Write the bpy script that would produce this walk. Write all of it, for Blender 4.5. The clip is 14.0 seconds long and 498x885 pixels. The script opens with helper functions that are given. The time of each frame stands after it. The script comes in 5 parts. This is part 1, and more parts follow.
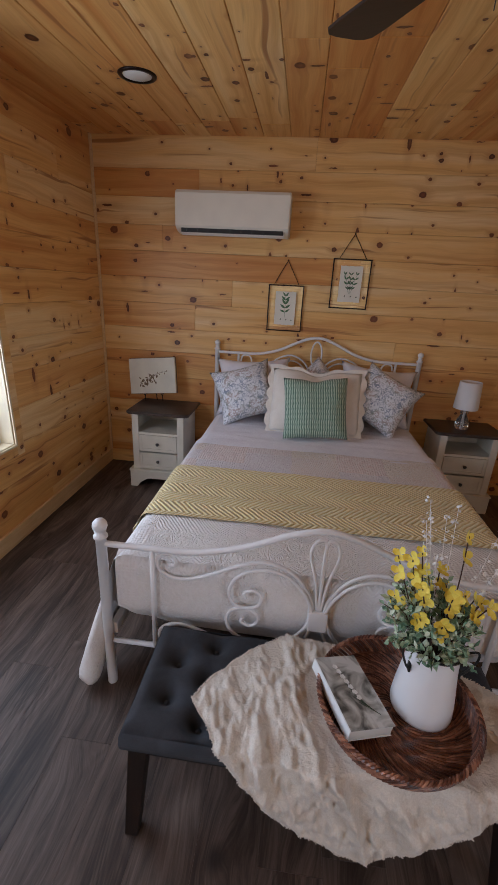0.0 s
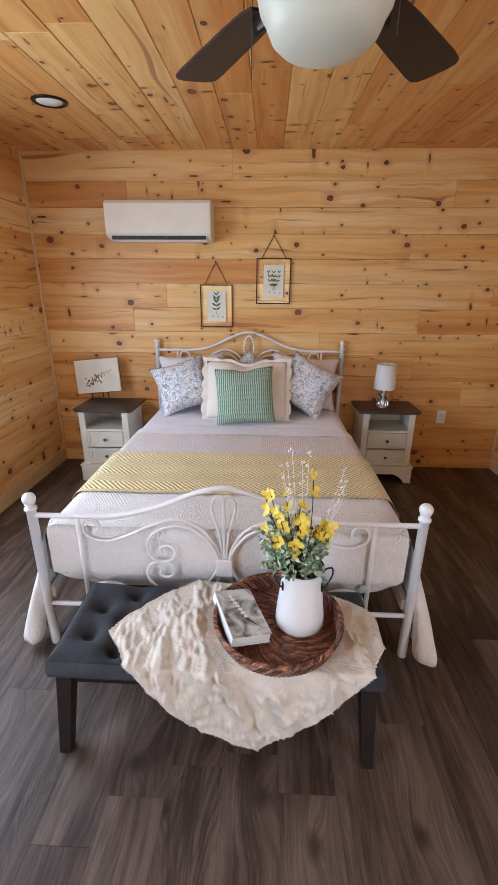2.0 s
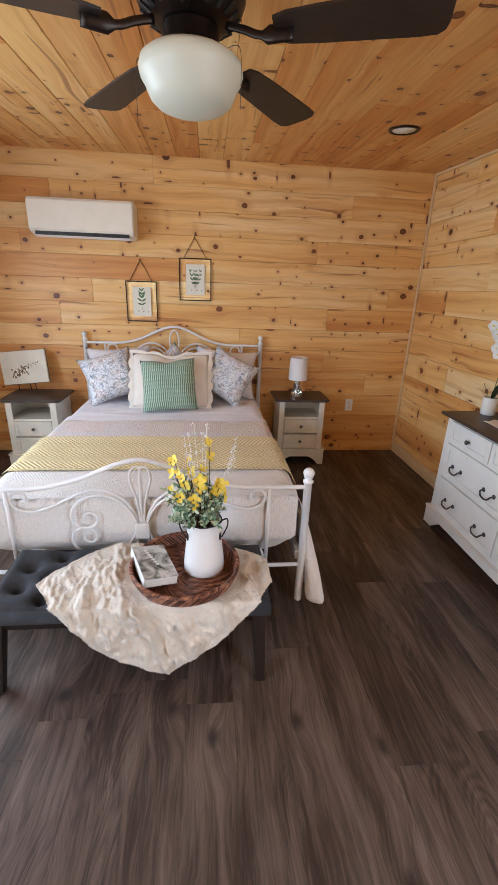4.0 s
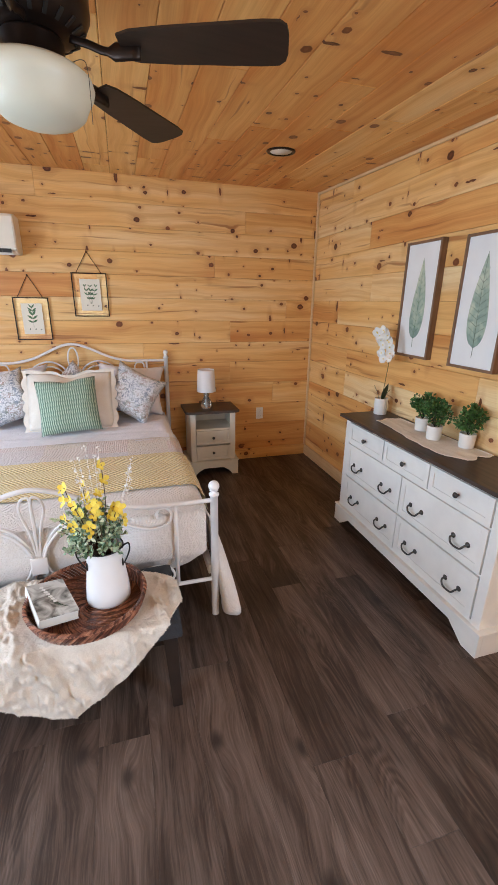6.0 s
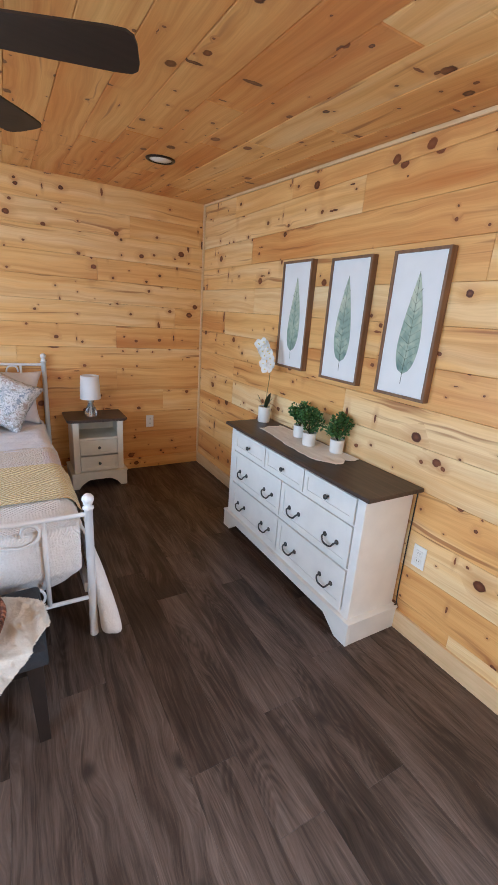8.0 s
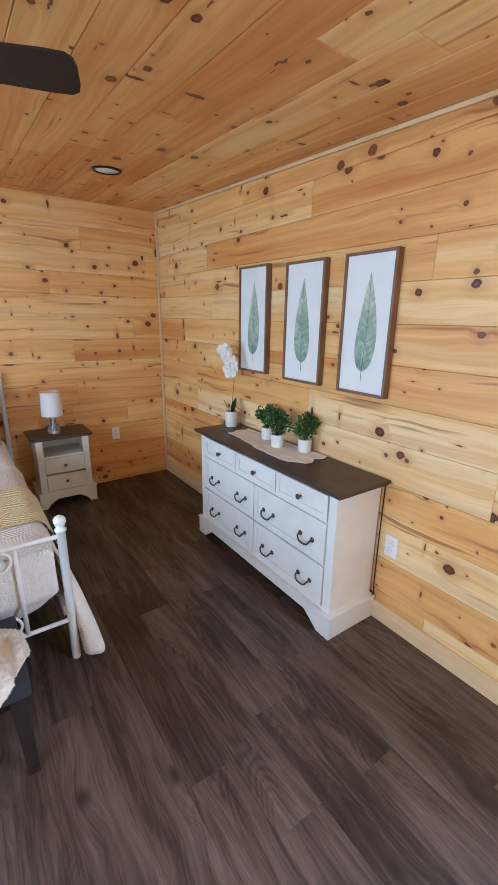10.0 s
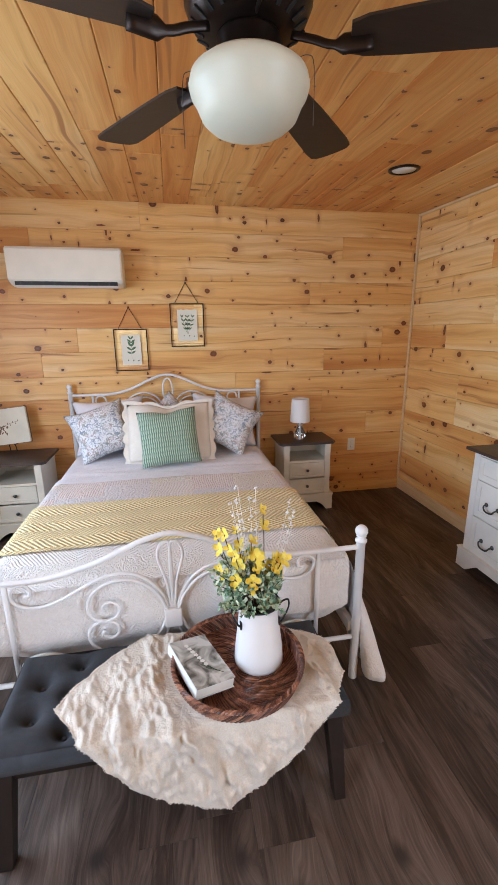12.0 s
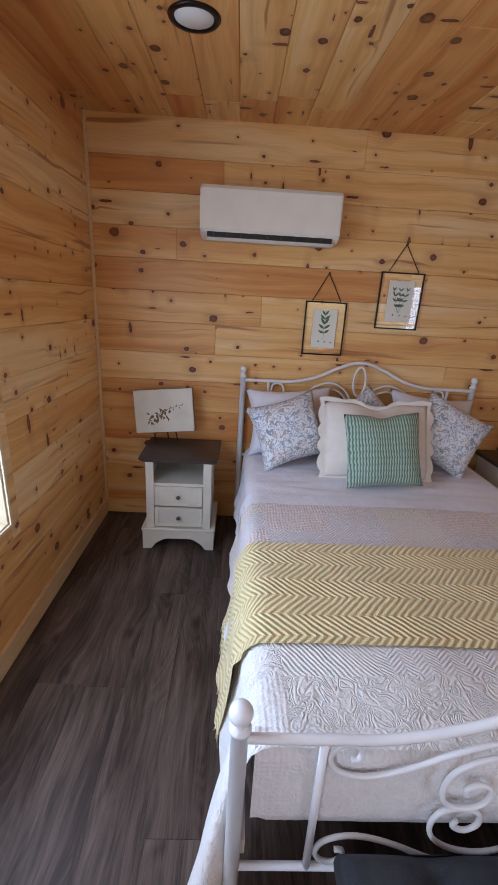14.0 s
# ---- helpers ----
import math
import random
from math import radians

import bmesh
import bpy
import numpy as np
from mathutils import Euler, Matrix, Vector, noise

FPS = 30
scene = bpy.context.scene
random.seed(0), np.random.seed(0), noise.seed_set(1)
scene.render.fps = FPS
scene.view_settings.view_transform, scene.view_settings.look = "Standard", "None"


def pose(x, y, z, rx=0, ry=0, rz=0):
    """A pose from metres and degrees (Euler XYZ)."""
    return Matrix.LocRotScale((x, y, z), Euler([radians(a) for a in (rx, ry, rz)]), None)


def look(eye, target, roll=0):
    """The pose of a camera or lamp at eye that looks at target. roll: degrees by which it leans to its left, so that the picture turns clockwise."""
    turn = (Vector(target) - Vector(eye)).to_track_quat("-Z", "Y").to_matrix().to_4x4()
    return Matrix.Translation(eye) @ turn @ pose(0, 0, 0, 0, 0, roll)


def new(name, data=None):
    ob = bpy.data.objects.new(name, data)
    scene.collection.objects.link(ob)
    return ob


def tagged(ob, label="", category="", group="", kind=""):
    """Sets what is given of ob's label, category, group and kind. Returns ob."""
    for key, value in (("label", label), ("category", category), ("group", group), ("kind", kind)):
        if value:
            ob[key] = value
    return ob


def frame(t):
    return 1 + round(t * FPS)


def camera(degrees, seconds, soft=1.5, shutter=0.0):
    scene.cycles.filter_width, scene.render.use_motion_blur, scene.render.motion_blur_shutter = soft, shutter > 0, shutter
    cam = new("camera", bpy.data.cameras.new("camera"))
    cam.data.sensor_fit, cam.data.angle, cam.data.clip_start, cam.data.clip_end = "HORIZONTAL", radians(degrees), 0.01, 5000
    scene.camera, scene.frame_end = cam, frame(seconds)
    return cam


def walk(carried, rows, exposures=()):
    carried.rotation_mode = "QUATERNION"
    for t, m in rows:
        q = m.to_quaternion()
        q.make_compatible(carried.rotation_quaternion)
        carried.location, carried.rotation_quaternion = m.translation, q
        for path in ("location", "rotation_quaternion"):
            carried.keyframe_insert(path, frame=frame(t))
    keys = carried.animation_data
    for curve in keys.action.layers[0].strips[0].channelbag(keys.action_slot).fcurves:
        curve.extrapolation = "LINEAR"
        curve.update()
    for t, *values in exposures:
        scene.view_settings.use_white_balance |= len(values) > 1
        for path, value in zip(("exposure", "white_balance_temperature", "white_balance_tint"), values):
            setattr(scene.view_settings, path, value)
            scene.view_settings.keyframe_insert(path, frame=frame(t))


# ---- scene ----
cam = camera(62.0, 14.0, soft=1.1)
PATH = [
    (0, (0.221, 0.228, 1.497), (0.031, 2.093, 0.799), 3.0),
    (0.5, (0.297, 0.201, 1.492), (0.357, 2.077, 0.802), 4.6),
    (1, (0.381, 0.144, 1.501), (0.417, 2.023, 0.82), 3.0),
    (1.5, (0.492, 0.071, 1.483), (0.466, 1.955, 0.812), 1.4),
    (2, (0.528, -0.019, 1.484), (0.447, 1.858, 0.798), 0.4),
    (2.5, (0.51, -0.188, 1.495), (0.492, 1.692, 0.811), 1.0),
    (3, (0.507, -0.288, 1.477), (0.577, 1.591, 0.796), 2.2),
    (3.5, (0.583, -0.326, 1.493), (0.667, 1.547, 0.797), 2.0),
    (4, (0.678, -0.32, 1.503), (0.87, 1.546, 0.807), 2.1),
    (4.2, (0.713, -0.319, 1.501), (0.999, 1.535, 0.808), 2.6),
    (6.3, (0.791, -0.327, 1.523), (1.335, 1.491, 0.89), 0.8),
    (6.5, (0.779, -0.323, 1.526), (1.298, 1.503, 0.896), 0.7),
    (7, (0.759, -0.325, 1.526), (1.248, 1.511, 0.904), 0.7),
    (7.5, (0.804, -0.347, 1.526), (1.476, 1.436, 0.918), 2.5),
    (8, (0.891, -0.372, 1.529), (1.864, 1.274, 0.941), 4.1),
    (8.2, (0.913, -0.386, 1.529), (1.964, 1.213, 0.945), 4.0),
    (10.3, (0.86, -0.376, 1.563), (1.95, 1.198, 0.985), 0.5),
    (10.5, (0.837, -0.365, 1.556), (1.898, 1.231, 0.986), 0.4),
    (11, (0.735, -0.335, 1.557), (1.612, 1.373, 0.998), -0.3),
    (11.5, (0.575, -0.28, 1.532), (1.196, 1.545, 1.0), -0.5),
    (12, (0.42, -0.036, 1.497), (0.764, 1.866, 0.983), -0.6),
    (12.5, (0.191, 0.192, 1.491), (0.247, 2.113, 0.937), -1.2),
    (13, (-0.113, 0.354, 1.504), (-0.156, 2.262, 0.906), 0.9),
    (13.5, (-0.327, 0.515, 1.5), (-0.311, 2.419, 0.89), 3.2),
    (14, (-0.432, 0.768, 1.506), (-0.361, 2.66, 0.863), 3.3),
]
EXPOSURES = [(0, -1.35, 5900, 15), (0.5, -0.72, 6050, 12), (1, -0.27, 5900, 11), (1.5, -0.25, 5850, 11), (2.5, -0.25, 5650, 10), (3, -0.2, 5700, 10), (4, -0.15, 5850, 9), (6.5, 0.05, 5750, 8), (7.2, 0.05, 5650, 8), (8, 0.12, 5200, 5), (10.5, 0.1, 5050, 3), (11, 0.1, 5200, 5), (12, -0.1, 5700, 9), (13, -0.58, 5600, 12), (14, -0.85, 5450, 14)]
walk(cam, [(t, look(eye, target, roll)) for t, eye, target, roll in PATH], EXPOSURES)

# ---- light ----
X0, X1, Y0, Y1 = -1.342, 2.555, -2.1, 3.51
SLOPE = 0.042


def ceil_z(y):
    return 2.445 - SLOPE * (Y1 - y)


world = bpy.data.worlds.new("sky")
scene.world = world
world.use_nodes = True
wn = world.node_tree.nodes
sky = wn.new("ShaderNodeTexSky")
sky.sky_type, sky.sun_disc, sky.sun_elevation, sky.sun_rotation = "NISHITA", False, radians(52), radians(60)
wn["Background"].inputs["Strength"].default_value = 0.12
world.node_tree.links.new(sky.outputs["Color"], wn["Background"].inputs["Color"])
sun = new("sun", bpy.data.lights.new("sun", "SUN"))
sun.data.energy, sun.data.angle, sun.data.color = 3.0, radians(0.5), (1.0, 0.95, 0.87)
sun.matrix_world = look((5, 3, 7), (0, 0, 0))


def window_light(name, m, w, h, power, colour):
    lamp = new(name, bpy.data.lights.new(name, "AREA"))
    lamp.data.shape, lamp.data.size, lamp.data.size_y = "RECTANGLE", w, h
    lamp.data.energy, lamp.data.color = power, colour
    lamp.matrix_world = m
    return lamp


WIN_A = (0.95, 2.30, 0.575, 1.95)
WIN_B = (-1.45, -0.10, 0.575, 1.95)
# unseen opening in the east wall, added only to let in fill light
FILL_OPENING = (-1.75, -0.55, 0.575, 1.95)
window_light("daylight_a", look((X0 - 0.10, 1.62, 1.26), (X0 + 1, 1.62, 0.92)), 1.30, 1.3, 57, (0.80, 0.90, 1.0))
window_light("daylight_b", look((X0 - 0.10, -0.78, 1.26), (X0 + 1, -0.78, 0.95)), 1.30, 1.3, 68, (0.80, 0.90, 1.0))
# added fill lamp behind the camera, lifts the west wall
window_light("daylight_c", look((X1 + 0.10, -1.15, 1.26), (X1 - 1, -1.15, 0.95)), 1.15, 1.3, 74, (0.80, 0.90, 1.0))


# ---- materials ----
class Mat:
    """A small helper that wires one node material."""

    def __init__(self, name, rough=0.5, metal=0.0, colour=(0.8, 0.8, 0.8)):
        self.m = bpy.data.materials.new(name)
        self.m.use_nodes = True
        self.t = self.m.node_tree
        self.b = self.t.nodes["Principled BSDF"]
        self.b.inputs["Roughness"].default_value = rough
        self.b.inputs["Metallic"].default_value = metal
        self.b.inputs["Base Color"].default_value = (*colour, 1)

    def node(self, kind, **sets):
        n = self.t.nodes.new("ShaderNode" + kind)
        for k, v in sets.items():
            n.inputs[k.replace("_", " ")].default_value = v
        return n

    def put(self, src, dst):
        self.t.links.new(src, dst)

    def math(self, op, a, b=0.0, c=0.0):
        n = self.t.nodes.new("ShaderNodeMath")
        n.operation = op
        for i, v in enumerate((a, b, c)):
            if isinstance(v, (int, float)):
                n.inputs[i].default_value = v
            else:
                self.put(v, n.inputs[i])
        return n.outputs[0]

    def axes(self, source="Object"):
        c = self.t.nodes.new("ShaderNodeTexCoord")
        s = self.t.nodes.new("ShaderNodeSeparateXYZ")
        self.put(c.outputs[source], s.inputs[0])
        return s.outputs

    def place(self):
        g = self.t.nodes.new("ShaderNodeNewGeometry")
        s = self.t.nodes.new("ShaderNodeSeparateXYZ")
        self.put(g.outputs["Position"], s.inputs[0])
        return s.outputs, g

    def vec(self, x, y, z):
        n = self.t.nodes.new("ShaderNodeCombineXYZ")
        for i, v in enumerate((x, y, z)):
            if isinstance(v, (int, float)):
                n.inputs[i].default_value = v
            else:
                self.put(v, n.inputs[i])
        return n.outputs[0]

    def noise(self, vector, scale, detail=3.0, rough=0.5, distort=0.0):
        n = self.node("TexNoise", Scale=scale, Detail=detail, Roughness=rough, Distortion=distort)
        if vector is not None:
            self.put(vector, n.inputs["Vector"])
        return n.outputs["Fac"]

    def ramp(self, fac, *stops):
        n = self.t.nodes.new("ShaderNodeValToRGB")
        e = n.color_ramp.elements
        while len(e) < len(stops):
            e.new(0.5)
        for el, (p, c) in zip(e, stops):
            el.position = p
            el.color = (*c, 1) if len(c) == 3 else c
        self.put(fac, n.inputs[0])
        return n.outputs[0]

    def mix(self, fac, a, b, mode="MIX"):
        n = self.t.nodes.new("ShaderNodeMix")
        n.data_type, n.blend_type = "RGBA", mode
        for i, v in ((0, fac), (6, a), (7, b)):
            if isinstance(v, (int, float)):
                n.inputs[i].default_value = v
            elif isinstance(v, tuple):
                n.inputs[i].default_value = (*v, 1)
            else:
                self.put(v, n.inputs[i])
        return n.outputs[2]

    def base(self, colour):
        self.put(colour, self.b.inputs["Base Color"])

    def bump(self, height, strength=0.3, distance=0.002):
        n = self.node("Bump", Strength=strength, Distance=distance)
        self.put(height, n.inputs["Height"])
        self.put(n.outputs[0], self.b.inputs["Normal"])


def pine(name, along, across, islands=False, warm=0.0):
    """Knotty pine boards; along and across are the world axes (0, 1, 2) of the grain; warm deepens the tone of walls
    that get less light.
    """
    m = Mat(name, 0.42)
    p, g = m.place()
    rnd = g.outputs["Random Per Island"] if islands else m.t.nodes.new("ShaderNodeObjectInfo").outputs["Random"]
    u = m.math("ADD", p[along], m.math("MULTIPLY", rnd, 31.0))
    v = m.math("ADD", p[across], m.math("MULTIPLY", rnd, 17.0))
    # knots of several sizes: how far each reaches, and the swirl that it gives to the grain round it
    knots, swirl = [], None
    for scale, keep, size, q, su, sv in ((4.6, 0.46, 0.142, 0.0, 0.82, 1.0), (7.5, 0.68, 0.100, 3.3, 0.9, 1.0), (3.6, 0.58, 0.084, 7.7, 1.35, 0.42), (4.4, 0.36, 0.050, 11.1, 0.22, 1.15)):
        vo = m.node("TexVoronoi", Scale=scale, Randomness=1.0)
        vo.voronoi_dimensions = "2D"
        wob = m.math("MULTIPLY", m.noise(m.vec(u, v, q), 60.0, 1.0), 0.010)
        m.put(m.vec(m.math("ADD", m.math("MULTIPLY", u, su), m.math("ADD", wob, q)), m.math("ADD", m.math("MULTIPLY", v, sv), m.math("ADD", wob, m.math("MULTIPLY", u, 0.25 if sv < 1 else 0.0))), 0.0), vo.inputs["Vector"])
        sp = m.t.nodes.new("ShaderNodeSeparateColor")
        m.put(vo.outputs["Color"], sp.inputs[0])
        has = m.math("GREATER_THAN", sp.outputs[0], keep)
        rad = m.math("MULTIPLY", m.math("ADD", m.math("MULTIPLY", m.math("POWER", sp.outputs[1], 2.0), 0.60), 0.36), size)
        k = m.math("DIVIDE", vo.outputs["Distance"], rad)
        halo = m.math("MULTIPLY", m.ramp(k, (0.0, (1, 1, 1)), (1.0, (0, 0, 0))), has)
        ring = m.math("MULTIPLY", m.ramp(m.math("DIVIDE", k, 3.2), (0.20, (1, 1, 1)), (0.98, (0, 0, 0))), has)
        knots.append((halo, ring, sp.outputs[2]))
        if sv == 1.0:
            swirl = ring if swirl is None else m.math("ADD", swirl, ring)
    # wander of the grain
    w = m.noise(m.vec(m.math("MULTIPLY", u, 1.6), m.math("MULTIPLY", v, 5.0), rnd), 1.0, 2.0)
    v2 = m.math("ADD", m.math("ADD", v, m.math("MULTIPLY", w, 0.10)), m.math("MULTIPLY", swirl, 0.016))
    rings = m.noise(m.vec(m.math("MULTIPLY", u, 0.6), m.math("MULTIPLY", v2, 24.0), rnd), 1.0, 3.0, 0.6)
    fine = m.noise(m.vec(m.math("MULTIPLY", u, 6.0), m.math("MULTIPLY", v2, 210.0), rnd), 1.0, 2.0)
    broad = m.noise(m.vec(m.math("MULTIPLY", u, 0.8), m.math("MULTIPLY", v2, 8.0), m.math("MULTIPLY", rnd, 9.0)), 1.0, 3.0)
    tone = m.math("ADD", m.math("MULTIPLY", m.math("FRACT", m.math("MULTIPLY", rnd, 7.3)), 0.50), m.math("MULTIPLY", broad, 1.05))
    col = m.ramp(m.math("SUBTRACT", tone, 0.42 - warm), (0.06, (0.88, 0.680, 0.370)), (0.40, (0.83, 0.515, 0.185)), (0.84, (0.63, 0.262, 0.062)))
    grain = m.ramp(rings, (0.34, (0.70, 0.50, 0.33)), (0.55, (1, 1, 1)))
    col = m.mix(0.50, col, grain, "MULTIPLY")
    col = m.mix(0.18, col, m.ramp(fine, (0.3, (0.5, 0.36, 0.25)), (0.7, (1, 1, 1))), "MULTIPLY")
    # dark streaks of heartwood
    st = m.noise(m.vec(m.math("MULTIPLY", u, 1.1), m.math("MULTIPLY", v2, 26.0), m.math("MULTIPLY", rnd, 5.0)), 1.0, 2.0)
    sk = m.ramp(st, (0.635, (0, 0, 0)), (0.72, (1, 1, 1)))
    col = m.mix(m.math("MULTIPLY", sk, 0.78), col, (0.33, 0.118, 0.034))
    for halo, ring, shade in knots:
        col = m.mix(m.math("MULTIPLY", ring, 0.42), col, (0.45, 0.180, 0.055))
        core = m.ramp(halo, (0.10, (0, 0, 0)), (0.24, (1, 1, 1)))
        heart = m.mix(m.math("MULTIPLY", shade, 0.75), (0.075, 0.020, 0.008), (0.230, 0.070, 0.020))
        eye = m.ramp(halo, (0.45, (0, 0, 0)), (0.85, (0.6, 0.6, 0.6)))
        col = m.mix(core, col, m.mix(eye, heart, (0.24, 0.090, 0.034)))
    m.base(col)
    m.put(m.ramp(rings, (0.3, (0.52, 0.52, 0.52)), (0.7, (0.40, 0.40, 0.40))), m.b.inputs["Roughness"])
    m.bump(m.math("ADD", m.math("MULTIPLY", rings, 0.5), m.math("MULTIPLY", fine, 0.3)), 0.25, 0.0012)
    return m.m


def dark_wood(name, along, a, b, rough=0.4):
    m = Mat(name, rough)
    p, g = m.place()
    rnd = m.t.nodes.new("ShaderNodeObjectInfo").outputs["Random"]
    q = [m.math("MULTIPLY", p[i], 4.0 if i == along else 60.0) for i in range(3)]
    n = m.noise(m.vec(q[0], q[1], m.math("ADD", q[2], m.math("MULTIPLY", rnd, 40.0))), 1.0, 4.0, 0.6)
    big = m.noise(m.vec(p[0], p[1], p[2]), 6.0, 2.0)
    c = m.ramp(m.math("ADD", m.math("MULTIPLY", n, 0.7), m.math("MULTIPLY", big, 0.3)), (0.32, a), (0.68, b))
    m.base(c)
    m.bump(n, 0.2, 0.001)
    return m.m


def floor_boards(name):
    m = Mat(name, 0.4)
    m.b.inputs["Specular IOR Level"].default_value = 0.36
    p, g = m.place()
    rnd = m.t.nodes.new("ShaderNodeObjectInfo").outputs["Random"]
    u = m.math("ADD", p[1], m.math("MULTIPLY", rnd, 23.0))
    v = m.math("ADD", p[0], m.math("MULTIPLY", rnd, 11.0))
    # knots bend the grain round them
    vo = m.node("TexVoronoi", Scale=2.7, Randomness=1.0)
    vo.voronoi_dimensions = "2D"
    w0 = m.noise(m.vec(m.math("MULTIPLY", u, 3.0), m.math("MULTIPLY", v, 9.0), rnd), 1.0, 3.0)
    m.put(m.vec(m.math("MULTIPLY", u, 0.62), m.math("ADD", v, m.math("MULTIPLY", w0, 0.06)), 0.0), vo.inputs["Vector"])
    near = m.ramp(vo.outputs["Distance"], (0.02, (1, 1, 1)), (0.30, (0, 0, 0)))
    kn = m.ramp(vo.outputs["Distance"], (0.020, (1, 1, 1)), (0.085, (0, 0, 0)))
    w = m.noise(m.vec(m.math("MULTIPLY", u, 1.5), m.math("MULTIPLY", v, 6.0), rnd), 1.0, 3.0)
    v2 = m.math("ADD", m.math("ADD", v, m.math("MULTIPLY", w, 0.10)), m.math("MULTIPLY", near, 0.040))
    streak = m.noise(m.vec(m.math("MULTIPLY", u, 2.0), m.math("MULTIPLY", v2, 34.0), rnd), 1.0, 7.0, 0.76)
    fine = m.noise(m.vec(m.math("MULTIPLY", u, 7.0), m.math("MULTIPLY", v2, 230.0), rnd), 1.0, 2.0)
    # nested arches of the flat-sawn grain
    arch = m.noise(m.vec(m.math("MULTIPLY", u, 1.3), m.math("MULTIPLY", v, 7.5), m.math("MULTIPLY", rnd, 5.0)), 1.0, 1.0, 0.4, 0.5)
    lines = m.math("SINE", m.math("MULTIPLY", m.math("ADD", arch, m.math("MULTIPLY", streak, 0.06)), 150.0))
    gate = m.ramp(m.noise(m.vec(m.math("MULTIPLY", u, 1.0), m.math("MULTIPLY", v, 5.0), m.math("MULTIPLY", rnd, 3.0)), 1.0, 1.0), (0.47, (0, 0, 0)), (0.60, (1, 1, 1)))
    blot = m.noise(m.vec(m.math("MULTIPLY", u, 1.6), m.math("MULTIPLY", v, 6.0), m.math("MULTIPLY", rnd, 7.0)), 1.0, 3.0)
    t = m.math("ADD", m.math("ADD", m.math("MULTIPLY", streak, 0.62), m.math("MULTIPLY", blot, 0.48)), m.math("MULTIPLY", rnd, 0.05))
    t = m.math("ADD", t, m.math("MULTIPLY", m.math("MULTIPLY", lines, gate), 0.034))
    c = m.ramp(t, (0.37, (0.013, 0.0082, 0.0062)), (0.52, (0.053, 0.0350, 0.0268)), (0.71, (0.158, 0.114, 0.092)))
    c = m.mix(0.50, c, m.ramp(fine, (0.35, (0.48, 0.44, 0.41)), (0.65, (1, 1, 1))), "MULTIPLY")
    c = m.mix(m.math("MULTIPLY", m.math("MULTIPLY", kn, m.math("ADD", streak, 0.35)), 0.85), c, (0.013, 0.009, 0.008))
    m.base(c)
    m.put(m.ramp(streak, (0.3, (0.54, 0.54, 0.54)), (0.7, (0.42, 0.42, 0.42))), m.b.inputs["Roughness"])
    m.bump(m.math("ADD", m.math("MULTIPLY", streak, 0.6), m.math("MULTIPLY", fine, 0.4)), 0.30, 0.0014)
    return m.m


def paint(name, colour, rough=0.4, wear=0.06):
    m = Mat(name, rough)
    p, g = m.place()
    v = m.vec(*p)
    n = m.noise(v, 9.0, 3.0)
    f = m.noise(v, 160.0, 2.0)
    dark = tuple(c * (1 - wear * 2) for c in colour)
    m.base(m.ramp(n, (0.35, dark), (0.65, colour)))
    m.bump(f, 0.06, 0.0006)
    return m.m


def cloth(name, colour, dark, scale=300.0, rough=0.9, crease=0.3):
    m = Mat(name, rough)
    m.b.inputs["Sheen Weight"].default_value = 0.25
    p, g = m.place()
    v = m.vec(*p)
    weave = m.noise(v, scale, 2.0)
    fold = m.noise(v, 14.0, 4.0, 0.55, 0.6)
    m.base(m.ramp(m.math("ADD", m.math("MULTIPLY", weave, 0.5), m.math("MULTIPLY", fold, 0.5)), (0.36, dark), (0.62, colour)))
    mid = m.noise(v, 55.0, 3.0, 0.6, 0.8)
    hgt = m.math("ADD", m.math("MULTIPLY", weave, 0.25), m.math("MULTIPLY", fold, crease * 3.0))
    m.bump(m.math("ADD", hgt, m.math("MULTIPLY", mid, crease * 1.6)), 0.45, 0.004)
    return m.m


# one pine in three tones: side walls paler, their daylight and glare put into colour
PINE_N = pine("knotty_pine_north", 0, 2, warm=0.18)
PINE_S = pine("knotty_pine_lit_side", 1, 2, warm=0.02)
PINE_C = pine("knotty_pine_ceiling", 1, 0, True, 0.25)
FLOOR = floor_boards("floor_plank_wood")
TOP_X = dark_wood("stained_top_x", 0, (0.026, 0.016, 0.012), (0.085, 0.055, 0.042), 0.42)
TOP_Y = dark_wood("stained_top_y", 1, (0.026, 0.016, 0.012), (0.085, 0.055, 0.042), 0.42)
LEG = dark_wood("espresso_wood", 2, (0.007, 0.004, 0.003), (0.018, 0.0095, 0.0065), 0.5)
PALE_PINE = dark_wood("pale_pine_trim", 1, (0.62, 0.42, 0.21), (0.78, 0.58, 0.34), 0.42)
FRAME_WOOD = dark_wood("walnut_frame", 2, (0.13, 0.070, 0.038), (0.26, 0.15, 0.085), 0.5)
WHITE = paint("white_furniture_paint", (0.80, 0.79, 0.76), 0.38, 0.03)
CREAM_PAINT = paint("antique_white_paint", (0.73, 0.68, 0.57), 0.42, 0.05)
METAL_WHITE = paint("white_enamel", (0.82, 0.82, 0.83), 0.28, 0.02)
PLASTIC = paint("white_plastic", (0.82, 0.82, 0.80), 0.32, 0.01)
IVORY = paint("ivory_plastic", (0.83, 0.785, 0.68), 0.35, 0.02)
BLACK = Mat("black_slot", 0.5, 0, (0.012, 0.012, 0.012)).m
BRONZE = Mat("oil_rubbed_bronze", 0.36, 0.75, (0.030, 0.020, 0.016)).m
PEWTER = Mat("dark_pewter", 0.35, 0.9, (0.10, 0.10, 0.10)).m
